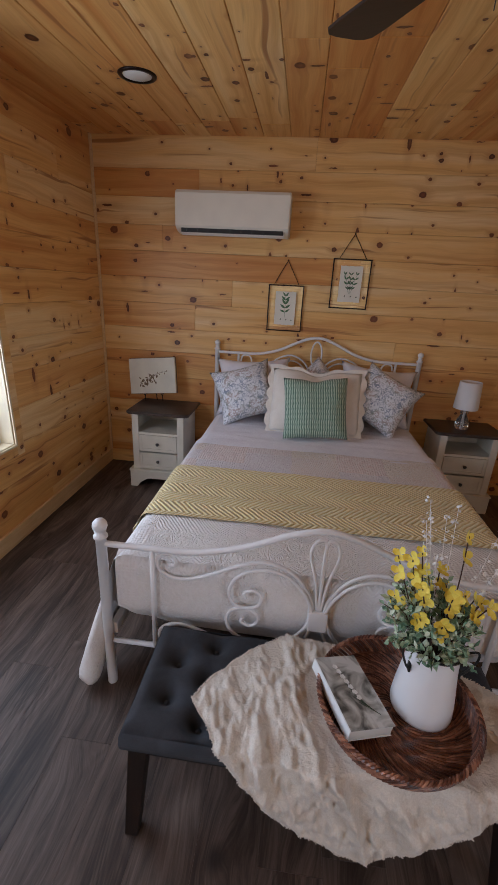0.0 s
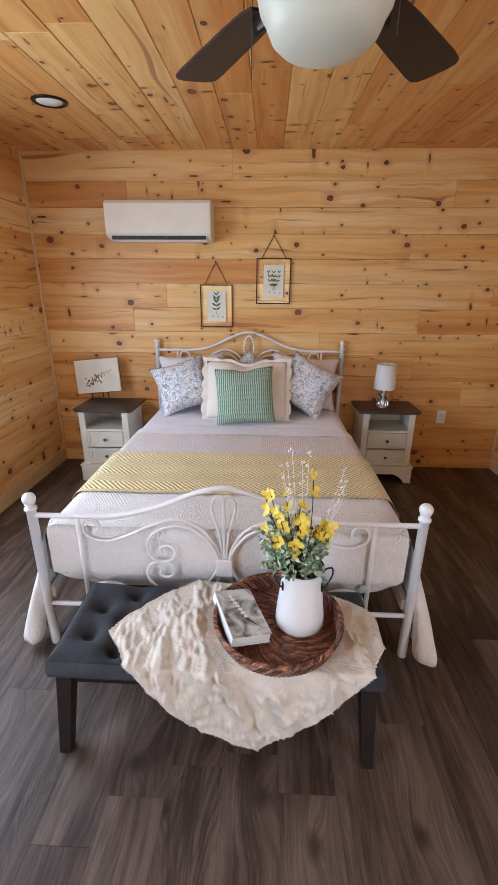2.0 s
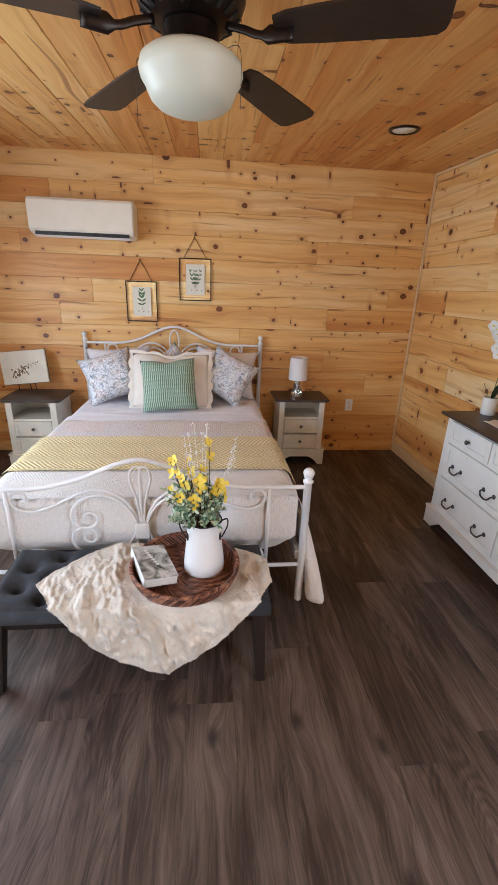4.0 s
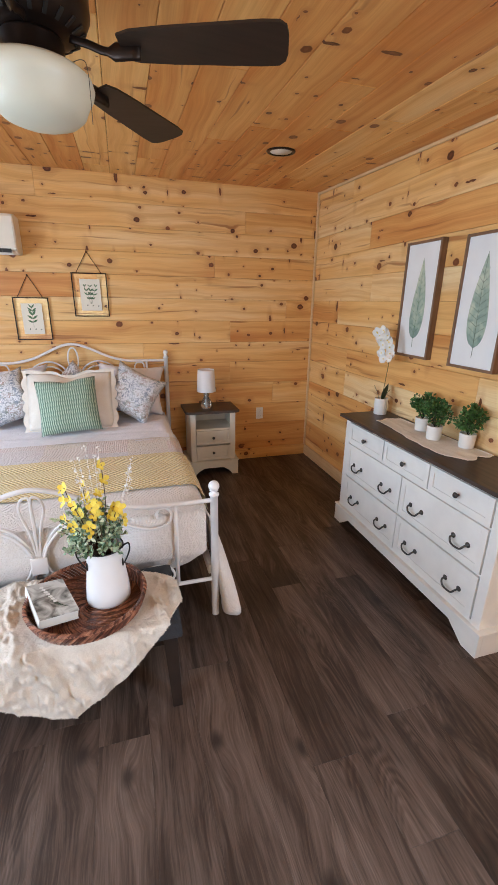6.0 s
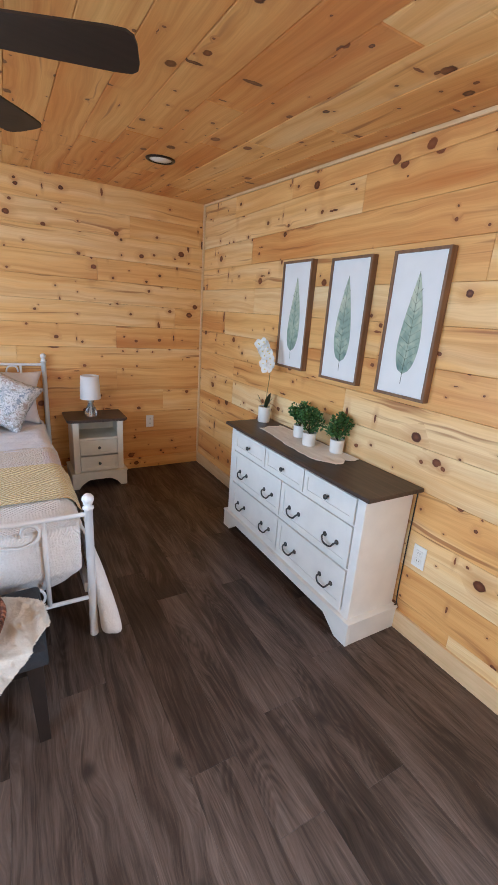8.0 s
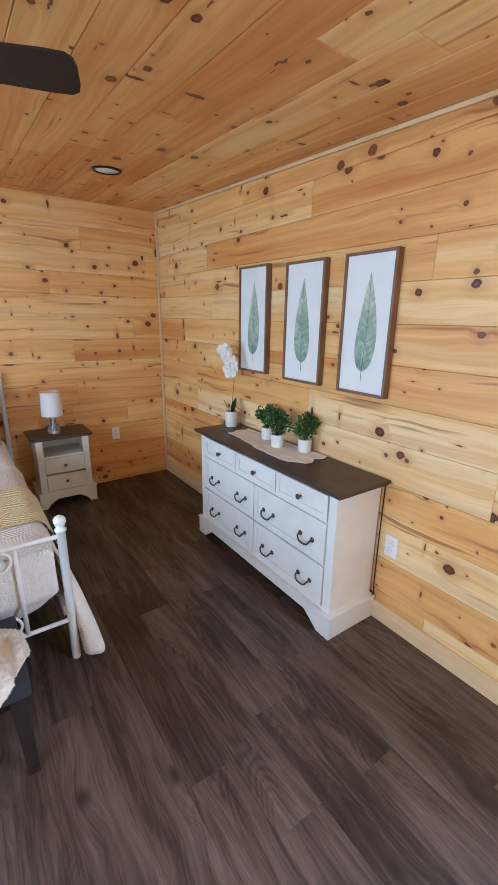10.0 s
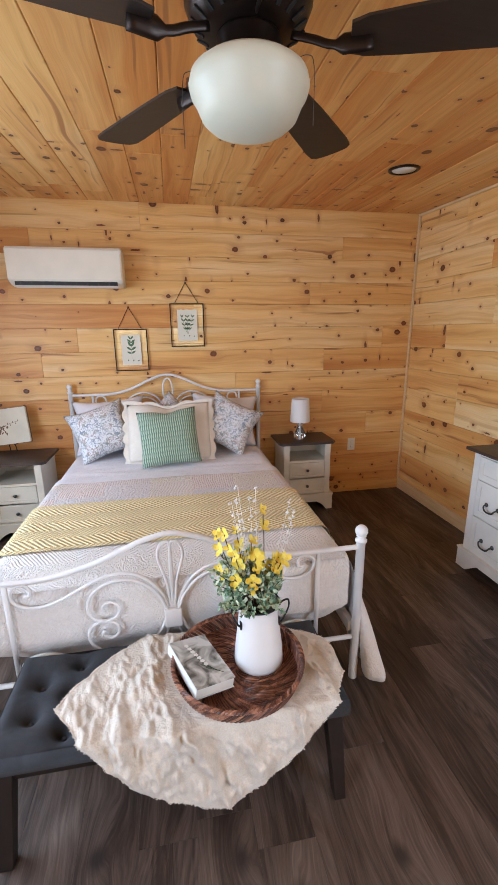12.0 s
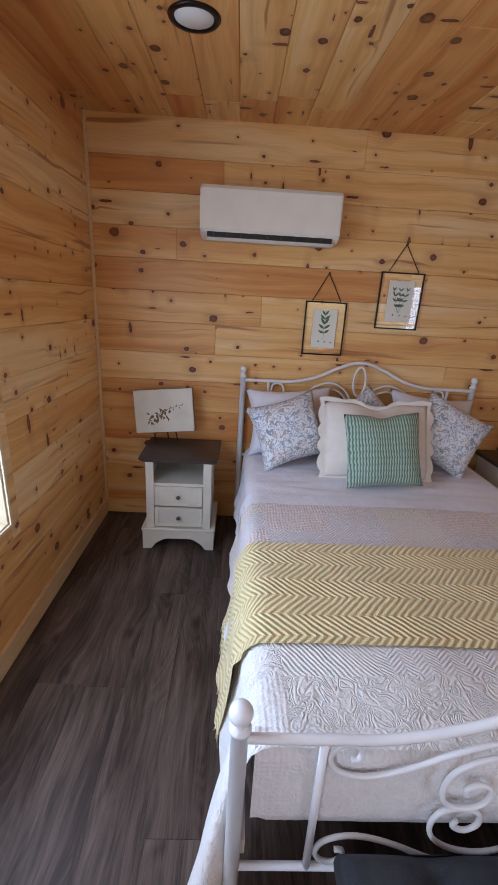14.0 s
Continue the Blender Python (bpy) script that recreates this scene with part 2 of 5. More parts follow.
BLADE = dark_wood("fan_blade_wood", 0, (0.014, 0.009, 0.007), (0.030, 0.018, 0.013), 0.45)
OPAL = Mat("opal_glass", 0.42, 0, (0.62, 0.62, 0.51)).m
SHEET = cloth("lavender_white_sheet", (0.82, 0.81, 0.86), (0.73, 0.71, 0.78), 350.0, 0.9, 0.55)
GREY = cloth("charcoal_upholstery", (0.040, 0.043, 0.052), (0.017, 0.019, 0.024), 420.0, 0.92, 0.05)
GREY.node_tree.nodes["Principled BSDF"].inputs["Sheen Weight"].default_value = 0.03
MUSLIN = cloth("cream_muslin", (0.74, 0.685, 0.605), (0.60, 0.54, 0.465), 240.0, 0.95, 2.3)
LINEN = cloth("linen_runner", (0.83, 0.79, 0.72), (0.74, 0.68, 0.60), 300.0, 0.95, 0.5)
CREAM = cloth("cream_cotton", (0.80, 0.745, 0.67), (0.72, 0.655, 0.57), 350.0, 0.9, 0.3)
PAPER = paint("white_paper", (0.80, 0.82, 0.82), 0.8, 0.02)
CREAM_PAPER = paint("cream_paper", (0.74, 0.71, 0.60), 0.85, 0.05)
LEAF = Mat("boxwood_leaf", 0.5, 0, (0.06, 0.15, 0.035))
_o = LEAF.place()[1].outputs["Random Per Island"]
LEAF.base(LEAF.ramp(_o, (0.0, (0.025, 0.075, 0.018)), (0.6, (0.060, 0.15, 0.035)), (1.0, (0.13, 0.24, 0.06))))
LEAF = LEAF.m


def quilt_material():
    """White quilting: patches of stitched leaves, ribs, chevrons and cables, and a faded print towards the pillows."""
    m = Mat("stitched_white_quilt", 0.92)
    m.b.inputs["Sheen Weight"].default_value = 0.2
    p, g = m.place()
    v = m.vec(*p)
    run = m.math("ADD", p[1], m.math("MULTIPLY", p[2], -1.0))
    bend = m.math("MULTIPLY", m.noise(v, 6.0, 2.0), 0.030)
    a, b = m.math("ADD", p[0], bend), m.math("ADD", run, bend)
    leafy = m.math("SINE", m.math("MULTIPLY", m.noise(m.vec(m.math("MULTIPLY", p[0], 1.4), run, 0.0), 15.0, 1.0, 0.5, 1.2), 56.0))
    diag = m.math("SINE", m.math("MULTIPLY", m.math("ADD", a, m.math("MULTIPLY", b, 0.75)), 430.0))
    zig = m.math("SINE", m.math("MULTIPLY", m.math("ADD", b, m.math("MULTIPLY", m.math("PINGPONG", a, 0.035), 0.9)), 440.0))
    cable = m.math("MULTIPLY", m.math("SINE", m.math("MULTIPLY", m.math("ADD", a, b), 230.0)), m.math("SINE", m.math("MULTIPLY", m.math("SUBTRACT", a, b), 230.0)))
    pick = m.noise(m.vec(m.math("SNAP", a, 0.26), m.math("SNAP", b, 0.145), 2.0), 7.0, 0.0)
    h = m.mix(m.math("GREATER_THAN", pick, 0.42), diag, leafy)
    h = m.mix(m.math("GREATER_THAN", pick, 0.52), h, zig)
    h = m.mix(m.math("GREATER_THAN", pick, 0.60), h, cable)
    worn = m.math("ADD", m.math("MULTIPLY", m.noise(v, 14.0, 3.0), 1.3), -0.10)
    worn = m.math("MULTIPLY", worn, m.ramp(p[2], (0.50, (0.40, 0.40, 0.40)), (0.57, (1, 1, 1))))
    h = m.math("ADD", m.math("MULTIPLY", m.math("MULTIPLY", h, worn), 0.62), m.math("MULTIPLY", m.noise(v, 46.0, 4.0, 0.65), 2.2))
    up = m.ramp(m.math("SUBTRACT", p[1], 2.10), (0.0, (0.22, 0.22, 0.22)), (0.08, (1, 1, 1)))
    tint = m.ramp(pick, (0.34, (0.62, 0.47, 0.46)), (0.46, (0.66, 0.56, 0.44)), (0.55, (0.58, 0.52, 0.56)), (0.66, (0.62, 0.46, 0.43)))
    speck = m.ramp(m.math("ADD", m.math("MULTIPLY", h, 0.25), m.noise(v, 120.0, 2.0)), (0.60, (0.25, 0.25, 0.25)), (1.05, (0.95, 0.95, 0.95)))
    white = m.ramp(m.math("MULTIPLY_ADD", h, 0.35, 0.25), (0.30, (0.71, 0.685, 0.66)), (0.72, (0.84, 0.83, 0.82)))
    m.base(m.mix(m.math("MULTIPLY", up, speck), white, tint))
    m.bump(h, 0.65, 0.0050)
    return m.m


def throw_material():
    m = Mat("yellow_chevron_knit", 0.95)
    m.b.inputs["Sheen Weight"].default_value = 0.3
    p, g = m.place()
    tri = m.math("PINGPONG", p[1], 0.086)
    wav = m.math("MULTIPLY", m.noise(m.vec(*p), 12.0, 4.0), 0.020)
    run = m.math("ADD", m.math("ADD", p[0], wav), m.math("MULTIPLY", p[2], 1.0))
    h = m.math("SINE", m.math("MULTIPLY", m.math("ADD", run, m.math("MULTIPLY", tri, 0.95)), 245.0))
    n = m.noise(m.vec(*p), 240.0, 2.0)
    hh = m.math("ADD", h, m.math("MULTIPLY", n, 1.1))
    m.base(m.ramp(m.math("MULTIPLY_ADD", hh, 0.4, 0.4), (0.20, (0.50, 0.35, 0.105)), (0.42, (0.76, 0.605, 0.275)), (1.0, (0.82, 0.72, 0.43))))
    m.bump(hh, 0.6, 0.0048)
    return m.m


def floral_material():
    m = Mat("floral_cotton", 0.9)
    p = m.axes("Object")
    v = m.vec(*p)
    wob = m.noise(v, 30.0, 3.0)
    vine = m.noise(v, 27.0, 3.0, 0.55, 1.8)
    line = m.ramp(vine, (0.44, (0, 0, 0)), (0.47, (1, 1, 1)), (0.51, (1, 1, 1)), (0.54, (0, 0, 0)))
    blob = m.ramp(m.noise(v, 30.0, 2.0, 0.5, 0.9), (0.585, (0, 0, 0)), (0.62, (1, 1, 1)))
    ink = m.ramp(m.noise(v, 12.0, 1.0), (0.38, (0.17, 0.22, 0.31)), (0.5, (0.22, 0.25, 0.22)), (0.62, (0.36, 0.25, 0.22)))
    c = m.mix(m.math("MULTIPLY", line, 0.78), (0.74, 0.75, 0.79), ink)
    c = m.mix(m.math("MULTIPLY", blob, 0.72), c, ink)
    m.base(c)
    m.bump(wob, 0.3, 0.004)
    return m.m


def green_material():
    m = Mat("green_ribbed_knit", 0.93)
    m.b.inputs["Sheen Weight"].default_value = 0.2
    p = m.axes("Object")
    wav = m.math("MULTIPLY", m.noise(m.vec(*p), 12.0, 2.0), 0.016)
    jag = m.math("MULTIPLY", m.math("SINE", m.math("MULTIPLY", p[1], 188.0)), 0.0010)
    stripe = m.math("SINE", m.math("MULTIPLY", m.math("ADD", p[0], m.math("ADD", jag, wav)), 430.0))
    cut = m.math("ABSOLUTE", m.math("SINE", m.math("MULTIPLY", m.math("ADD", p[1], wav), 94.25)))
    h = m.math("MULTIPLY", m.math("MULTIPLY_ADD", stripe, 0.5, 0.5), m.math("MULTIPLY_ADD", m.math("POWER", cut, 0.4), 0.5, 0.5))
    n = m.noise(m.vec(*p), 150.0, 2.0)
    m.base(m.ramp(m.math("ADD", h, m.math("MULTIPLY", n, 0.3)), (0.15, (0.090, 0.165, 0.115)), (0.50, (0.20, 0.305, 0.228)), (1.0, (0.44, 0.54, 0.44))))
    m.bump(h, 0.5, 0.004)
    return m.m


def wicker_material():
    m = Mat("brown_wicker", 0.36)
    p, g = m.place()
    n = m.noise(m.vec(*p), 60.0, 3.0)
    rnd = g.outputs["Random Per Island"]
    t = m.math("ADD", m.math("MULTIPLY", n, 0.6), m.math("MULTIPLY", rnd, 0.4))
    m.base(m.ramp(t, (0.25, (0.040, 0.013, 0.008)), (0.50, (0.15, 0.052, 0.030)), (0.80, (0.52, 0.250, 0.150))))
    m.bump(n, 0.3, 0.001)
    return m.m


QUILT, THROW, FLORAL, GREEN, WICKER = quilt_material(), throw_material(), floral_material(), green_material(), wicker_material()
GLASS = Mat("clear_glass", 0.02, 0, (1, 1, 1))
GLASS.b.inputs["Transmission Weight"].default_value = 1.0
GLASS.b.inputs["IOR"].default_value = 1.45
GLASS = GLASS.m
CRYSTAL = Mat("cut_crystal", 0.08, 0, (0.86, 0.88, 0.90))
CRYSTAL.b.inputs["Transmission Weight"].default_value = 0.9
CRYSTAL = CRYSTAL.m
SHADE = Mat("white_lamp_shade", 0.85, 0, (0.80, 0.81, 0.84)).m


# ---- mesh helpers ----
def box(bm, x0, x1, y0, y1, z0, z1, bevel=0.0):
    r = bmesh.ops.create_cube(bm, size=1.0, matrix=Matrix.Translation(((x0 + x1) / 2, (y0 + y1) / 2, (z0 + z1) / 2)) @ Matrix.Diagonal((x1 - x0, y1 - y0, z1 - z0, 1)))
    if bevel:
        edges = {e for v in r["verts"] for e in v.link_edges}
        bmesh.ops.bevel(bm, geom=list(edges), offset=bevel, segments=2, affect="EDGES", profile=0.6)
    return bm


def lathe(bm, profile, segs=24, at=(0, 0, 0), caps=True):
    rings = []
    for r, z in profile:
        rings.append([bm.verts.new((at[0] + max(r, 1e-4) * math.cos(a), at[1] + max(r, 1e-4) * math.sin(a), at[2] + z)) for a in (2 * math.pi * i / segs for i in range(segs))])
    for a, b in zip(rings, rings[1:]):
        for i in range(segs):
            bm.faces.new((a[i], a[(i + 1) % segs], b[(i + 1) % segs], b[i]))
    if caps:
        bm.faces.new(rings[0][::-1])
        bm.faces.new(rings[-1])
    return bm


def tube(bm, pts, r, segs=8, flat=1.0, closed=False):
    """A round bar along a line of points; r is one radius or one for each point."""
    pts = [Vector(p) for p in pts]
    n = len(pts)
    rr = r if isinstance(r, (list, tuple)) else [r] * n
    rings, side = [], None
    for i, p in enumerate(pts):
        a, b = pts[(i - 1) % n if closed else max(i - 1, 0)], pts[(i + 1) % n if closed else min(i + 1, n - 1)]
        d = (b - a).normalized()
        if side is None:
            side = d.cross(Vector((0, 1, 0.01))).normalized() if abs(d.y) < 0.95 else d.cross(Vector((1, 0, 0))).normalized()
        side = (side - d * side.dot(d)).normalized()
        other = d.cross(side) * flat
        rings.append([bm.verts.new(p + (side * math.cos(t) + other * math.sin(t)) * rr[i]) for t in (2 * math.pi * k / segs for k in range(segs))])
    for a, b in list(zip(rings, rings[1:])) + ([(rings[-1], rings[0])] if closed else []):
        for k in range(segs):
            bm.faces.new((a[k], a[(k + 1) % segs], b[(k + 1) % segs], b[k]))
    if not closed:
        bm.faces.new(rings[0][::-1])
        bm.faces.new(rings[-1])
    return bm


def grid(bm, nu, nv, fn):
    """A sheet of quads from fn(u, v) with u and v in 0..1."""
    vs = [[bm.verts.new(fn(i / nu, j / nv)) for j in range(nv + 1)] for i in range(nu + 1)]
    for i in range(nu):
        for j in range(nv):
            bm.faces.new((vs[i][j], vs[i + 1][j], vs[i + 1][j + 1], vs[i][j + 1]))
    return bm


def prism(bm, outline, m, depth):
    """A plate: an outline in x and z, depth along y, set at the pose m."""
    a = [bm.verts.new(m @ Vector((x, 0, z))) for x, z in outline]
    b = [bm.verts.new(m @ Vector((x, depth, z))) for x, z in outline]
    bm.faces.new(a)
    bm.faces.new(b[::-1])
    for i in range(len(a)):
        j = (i + 1) % len(a)
        bm.faces.new((a[j], a[i], b[i], b[j]))
    return bm


def smooth_line(pts, steps=6):
    """A Catmull-Rom line through points."""
    p = [Vector(q) for q in pts]
    p = [p[0] * 2 - p[1]] + p + [p[-1] * 2 - p[-2]]
    out = []
    for i in range(1, len(p) - 2):
        a, b, c, d = p[i - 1:i + 3]
        for k in range(steps):
            t = k / steps
            out.append(0.5 * (2 * b + (c - a) * t + (2 * a - 5 * b + 4 * c - d) * t * t + (3 * b - a - 3 * c + d) * t ** 3))
    return out + [p[-2]]


def mesh_of(name, bm, material, smooth=False):
    bmesh.ops.recalc_face_normals(bm, faces=bm.faces)
    me = bpy.data.meshes.new(name)
    bm.to_mesh(me)
    bm.free()
    me.materials.append(material)
    if smooth:
        for f in me.polygons:
            f.use_smooth = True
    return me


def part(name, bm, material, parent=None, label="", smooth=False):
    ob = new(name, mesh_of(name, bm, material, smooth))
    ob.parent = parent
    return tagged(ob, label)


def thing(name, label, category, m=None, group=""):
    ob = tagged(new(name), label, category, group)
    ob.empty_display_size = 0.05
    if m is not None:
        ob.matrix_world = m
    return ob


def lone(name, bm, material, label, category, smooth=False, kind="", m=None):
    ob = part(name, bm, material, None, label, smooth)
    if m is not None:
        ob.matrix_world = m
    return tagged(ob, "", category, "", kind)


def B():
    return bmesh.new()


# ---- structure ----
ROW_Z = [0.0, 0.17, 0.366, 0.570, 0.780, 0.985, 1.165, 1.355, 1.540, 1.720, 1.895, 2.075, 2.250]
T = 0.10


def wall_slab(name, spans, horizontal, at, openings):
    """The solid wall behind the boards: spans of one axis from end to end, pierced by openings (a0, a1, z0, z1)."""
    bm = B()
    a0, a1 = spans
    lo, hi = at
    cuts = sorted(openings)
    pieces, x = [], a0
    for o in cuts:
        pieces += [(x, o[0], -0.02, 2.75), (o[0], o[1], -0.02, o[2]), (o[0], o[1], o[3], 2.75)]
        x = o[1]
    pieces.append((x, a1, -0.02, 2.75))
    for p0, p1, z0, z1 in pieces:
        if horizontal:
            box(bm, p0, p1, lo, hi, z0, z1)
        else:
            box(bm, lo, hi, p0, p1, z0, z1)
    return lone(name, bm, PLASTER, "pine-clad cabin wall", "wall", kind="structure")


PLASTER = paint("backing_board", (0.40, 0.24, 0.11), 0.8, 0.1)
wall_north = wall_slab("wall_north", (X0 - T, X1 + T), True, (Y1 + 0.014, Y1 + T), [])
wall_south = wall_slab("wall_south", (X0 - T, X1 + T), True, (Y0 - T, Y0 - 0.014), [])
wall_west = wall_slab("wall_west", (Y0, Y1), False, (X0 - T, X0 - 0.014), [WIN_A, WIN_B])
wall_east = wall_slab("wall_east", (Y0, Y1), False, (X1 + 0.014, X1 + T), [FILL_OPENING])

floor_base = lone("floor", box(B(), X0 - T, X1 + T, Y0 - T, Y1 + T, -0.12, -0.006), FLOOR, "dark brown wood-look plank floor", "floor", kind="structure")
lone("ground", box(B(), -60, 60, -60, 60, -0.6, -0.5), paint("grass_ground", (0.07, 0.10, 0.03), 0.9, 0.3), "grass outside the cabin", "ground", kind="structure")

# ceiling: boards that run from the front wall to the back wall, in one mesh
bm = B()
rng = random.Random(4)
PW = 0.181
x = 0.064 - PW * 8
while x < X1 + 0.02:
    y = Y0 - 0.05 - rng.random() * 1.2
    while y < Y1 + 0.02:
        e = y + rng.choice((1.3, 1.9, 2.5))
        ya, yb = max(y, Y0 - 0.03), min(e, Y1 + 0.012)
        if yb - ya > 0.02:
            r = bmesh.ops.create_cube(bm, size=1.0)
            for v in r["verts"]:
                vx = max(min(x + PW / 2 + v.co.x * (PW - 0.0012), X1 + 0.013), X0 - 0.013)
                vy = (ya + yb) / 2 + v.co.y * (yb - ya - 0.0016)
                v.co = Vector((vx, vy, ceil_z(vy) + 0.010 + v.co.z * 0.02))
            low = [ed for ed in {ed for v in r["verts"] for ed in v.link_edges} if all(w.co.z < ceil_z(w.co.y) + 0.005 for w in ed.verts)]
            bmesh.ops.bevel(bm, geom=low, offset=0.0036, segments=1, affect="EDGES")
        y = e
    x += PW
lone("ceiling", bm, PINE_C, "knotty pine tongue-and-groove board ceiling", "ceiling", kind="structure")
bm = B()
r = bmesh.ops.create_cube(bm, size=1.0)
for v in r["verts"]:
    vx, vy = (X0 - T if v.co.x < 0 else X1 + T), (Y0 - T if v.co.y < 0 else Y1 + T)
    v.co = Vector((vx, vy, ceil_z(vy) + (0.0225 if v.co.z < 0 else 0.2)))
lone("roof", bm, BLACK, "roof deck over the cabin", "roof", kind="structure")

# trims
lone("baseboard_north", box(B(), X0 + 0.016, X1 - 0.016, Y1 - 0.016, Y1, 0.0, 0.105, 0.003), PINE_N, "pine baseboard", "baseboard", kind="structure")
lone("baseboard_east", box(B(), X1 - 0.016, X1, Y0, Y1, 0.0, 0.105, 0.003), PALE_PINE, "pale pine baseboard", "baseboard", kind="structure")
lone("baseboard_west", box(B(), X0, X0 + 0.016, Y0, Y1, 0.0, 0.105, 0.003), PALE_PINE, "pale pine baseboard", "baseboard", kind="structure")
lone("baseboard_south", box(B(), X0 + 0.016, X1 - 0.016, Y0, Y0 + 0.016, 0.0, 0.105, 0.003), PINE_N, "pine baseboard", "baseboard", kind="structure")
for nm, tx in (("trim_1", X0 + 0.001), ("trim_2", X1 - 0.019)):
    lone(nm, box(B(), tx, tx + 0.018, Y1 - 0.019, Y1 - 0.001, 0.105, ceil_z(Y1) - 0.001, 0.003), PALE_PINE, "slim pine corner trim", "trim", kind="structure")
bm = B()
box(bm, X1 - 0.017, X1 - 0.001, Y0, Y1 - 0.02, -0.018, 0.0, 0.003)
for v in bm.verts:
    v.co.z += ceil_z(v.co.y) - 0.001
lone("trim_3", bm, PALE_PINE, "slim pine ceiling trim", "trim", kind="structure")


def window(name, x, y, w, z0, z1, turn):
    """A white framed window with two sashes in a wall opening; its inner face looks along +y before the turn."""
    win = thing(name, "white framed window with pale pine casing", "window", pose(x, y, 0, 0, 0, turn))
    tagged(win, kind="structure")
    h = w / 2
    for nm, bx in (("jamb", (-h, -h + 0.018, -T, 0.0, z0, z1)), ("jamb", (h - 0.018, h, -T, 0.0, z0, z1)), ("head", (-h + 0.018, h - 0.018, -T, 0.0, z1 - 0.018, z1)), ("sill", (-h + 0.018, h - 0.018, -T, 0.0, z0, z0 + 0.018))):
        part(nm, box(B(), *bx, 0.002), CASING, win)
    c = 0.062
    for nm, bx in (("casing", (-h - c, -h - 0.001, -0.004, 0.005, z0 - c, z1 + c)), ("casing", (h + 0.001, h + c, -0.004, 0.005, z0 - c, z1 + c)), ("casing", (-h - 0.001, h + 0.001, -0.004, 0.005, z1 + 0.001, z1 + c)), ("casing", (-h - 0.001, h + 0.001, -0.004, 0.005, z0 - c, z0 - 0.001))):
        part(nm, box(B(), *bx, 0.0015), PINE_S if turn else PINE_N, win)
    for nm, bx in (("bead", (-h, -h + 0.014, 0.0055, 0.013, z0, z1)), ("bead", (h - 0.014, h, 0.0055, 0.013, z0, z1)), ("bead", (-h + 0.014, h - 0.014, 0.0055, 0.013, z0, z0 + 0.014)), ("bead", (-h + 0.014, h - 0.014, 0.0055, 0.013, z1 - 0.014, z1))):
        part(nm, box(B(), *bx, 0.002), CASING, win)
    zm = (z0 + z1) / 2
    for a, b, yy in ((z0 + 0.018, zm + 0.02, -0.100), (zm - 0.02, z1 - 0.018, -0.123)):
        sash = part("sash", box(B(), -h + 0.018, h - 0.018, yy, yy + 0.022, a, a + 0.04, 0.003), PLASTIC, win)
        part("rail", box(B(), -h + 0.018, h - 0.018, yy, yy + 0.022, b - 0.04, b, 0.003), PLASTIC, sash)
        part("stile", box(B(), -h + 0.018, -h + 0.058, yy, yy + 0.022, a + 0.04, b - 0.04, 0.003), PLASTIC, sash)
        part("stile", box(B(), h - 0.058, h - 0.018, yy, yy + 0.022, a + 0.04, b - 0.04, 0.003), PLASTIC, sash)
    return win


CASING = paint("pale_casing", (0.78, 0.66, 0.46), 0.45, 0.06)
window("window_1", X0, (WIN_A[0] + WIN_A[1]) / 2, WIN_A[1] - WIN_A[0], WIN_A[2], WIN_A[3], -90)
window("window_2", X0, (WIN_B[0] + WIN_B[1]) / 2, WIN_B[1] - WIN_B[0], WIN_B[2], WIN_B[3], -90)
# unseen window, made up to hold the east fill lamp
window("unseen_window", X1, (FILL_OPENING[0] + FILL_OPENING[1]) / 2, FILL_OPENING[1] - FILL_OPENING[0], FILL_OPENING[2], FILL_OPENING[3], 90)


# ---- bed ----
BX0, BX1, FY, HY = -0.393, 1.137, 1.387, 3.465
CX = (BX0 + BX1) / 2


def flip(pts):
    return [(2 * CX - x, z) for x, z in pts]


bed = thing("bed", "white enamelled metal bed frame with scrolled footboard", "bed")


def post(x, y, top, ball):
    prof = [(0.017, 0.0), (0.019, 0.004), (0.019, 0.05), (0.0185, top - 0.075), (0.024, top - 0.072), (0.024, top - 0.064), (0.015, top - 0.058), (0.014, top - 0.052), (0.021, top - 0.048)]
    zc = top - ball
    prof += [(ball * math.cos(a), zc + ball * math.sin(a)) for a in (radians(-62 + 19 * i) for i in range(8))] + [(0.002, top)]
    return part("post", lathe(B(), prof, 20, (x, y, 0)), METAL_WHITE, bed, smooth=True)


for px in (BX0, BX1):
    post(px, FY, 0.742, 0.026)
    post(px, HY, 1.112, 0.022)


def bar(name, pts2, y, r=0.0065, flat=1.0, steps=5, parent=None):
    line = smooth_line([(x, y, z) for x, z in pts2], steps)
    return part(name, tube(B(), line, r, 8, flat), METAL_WHITE, parent or bed, smooth=True)


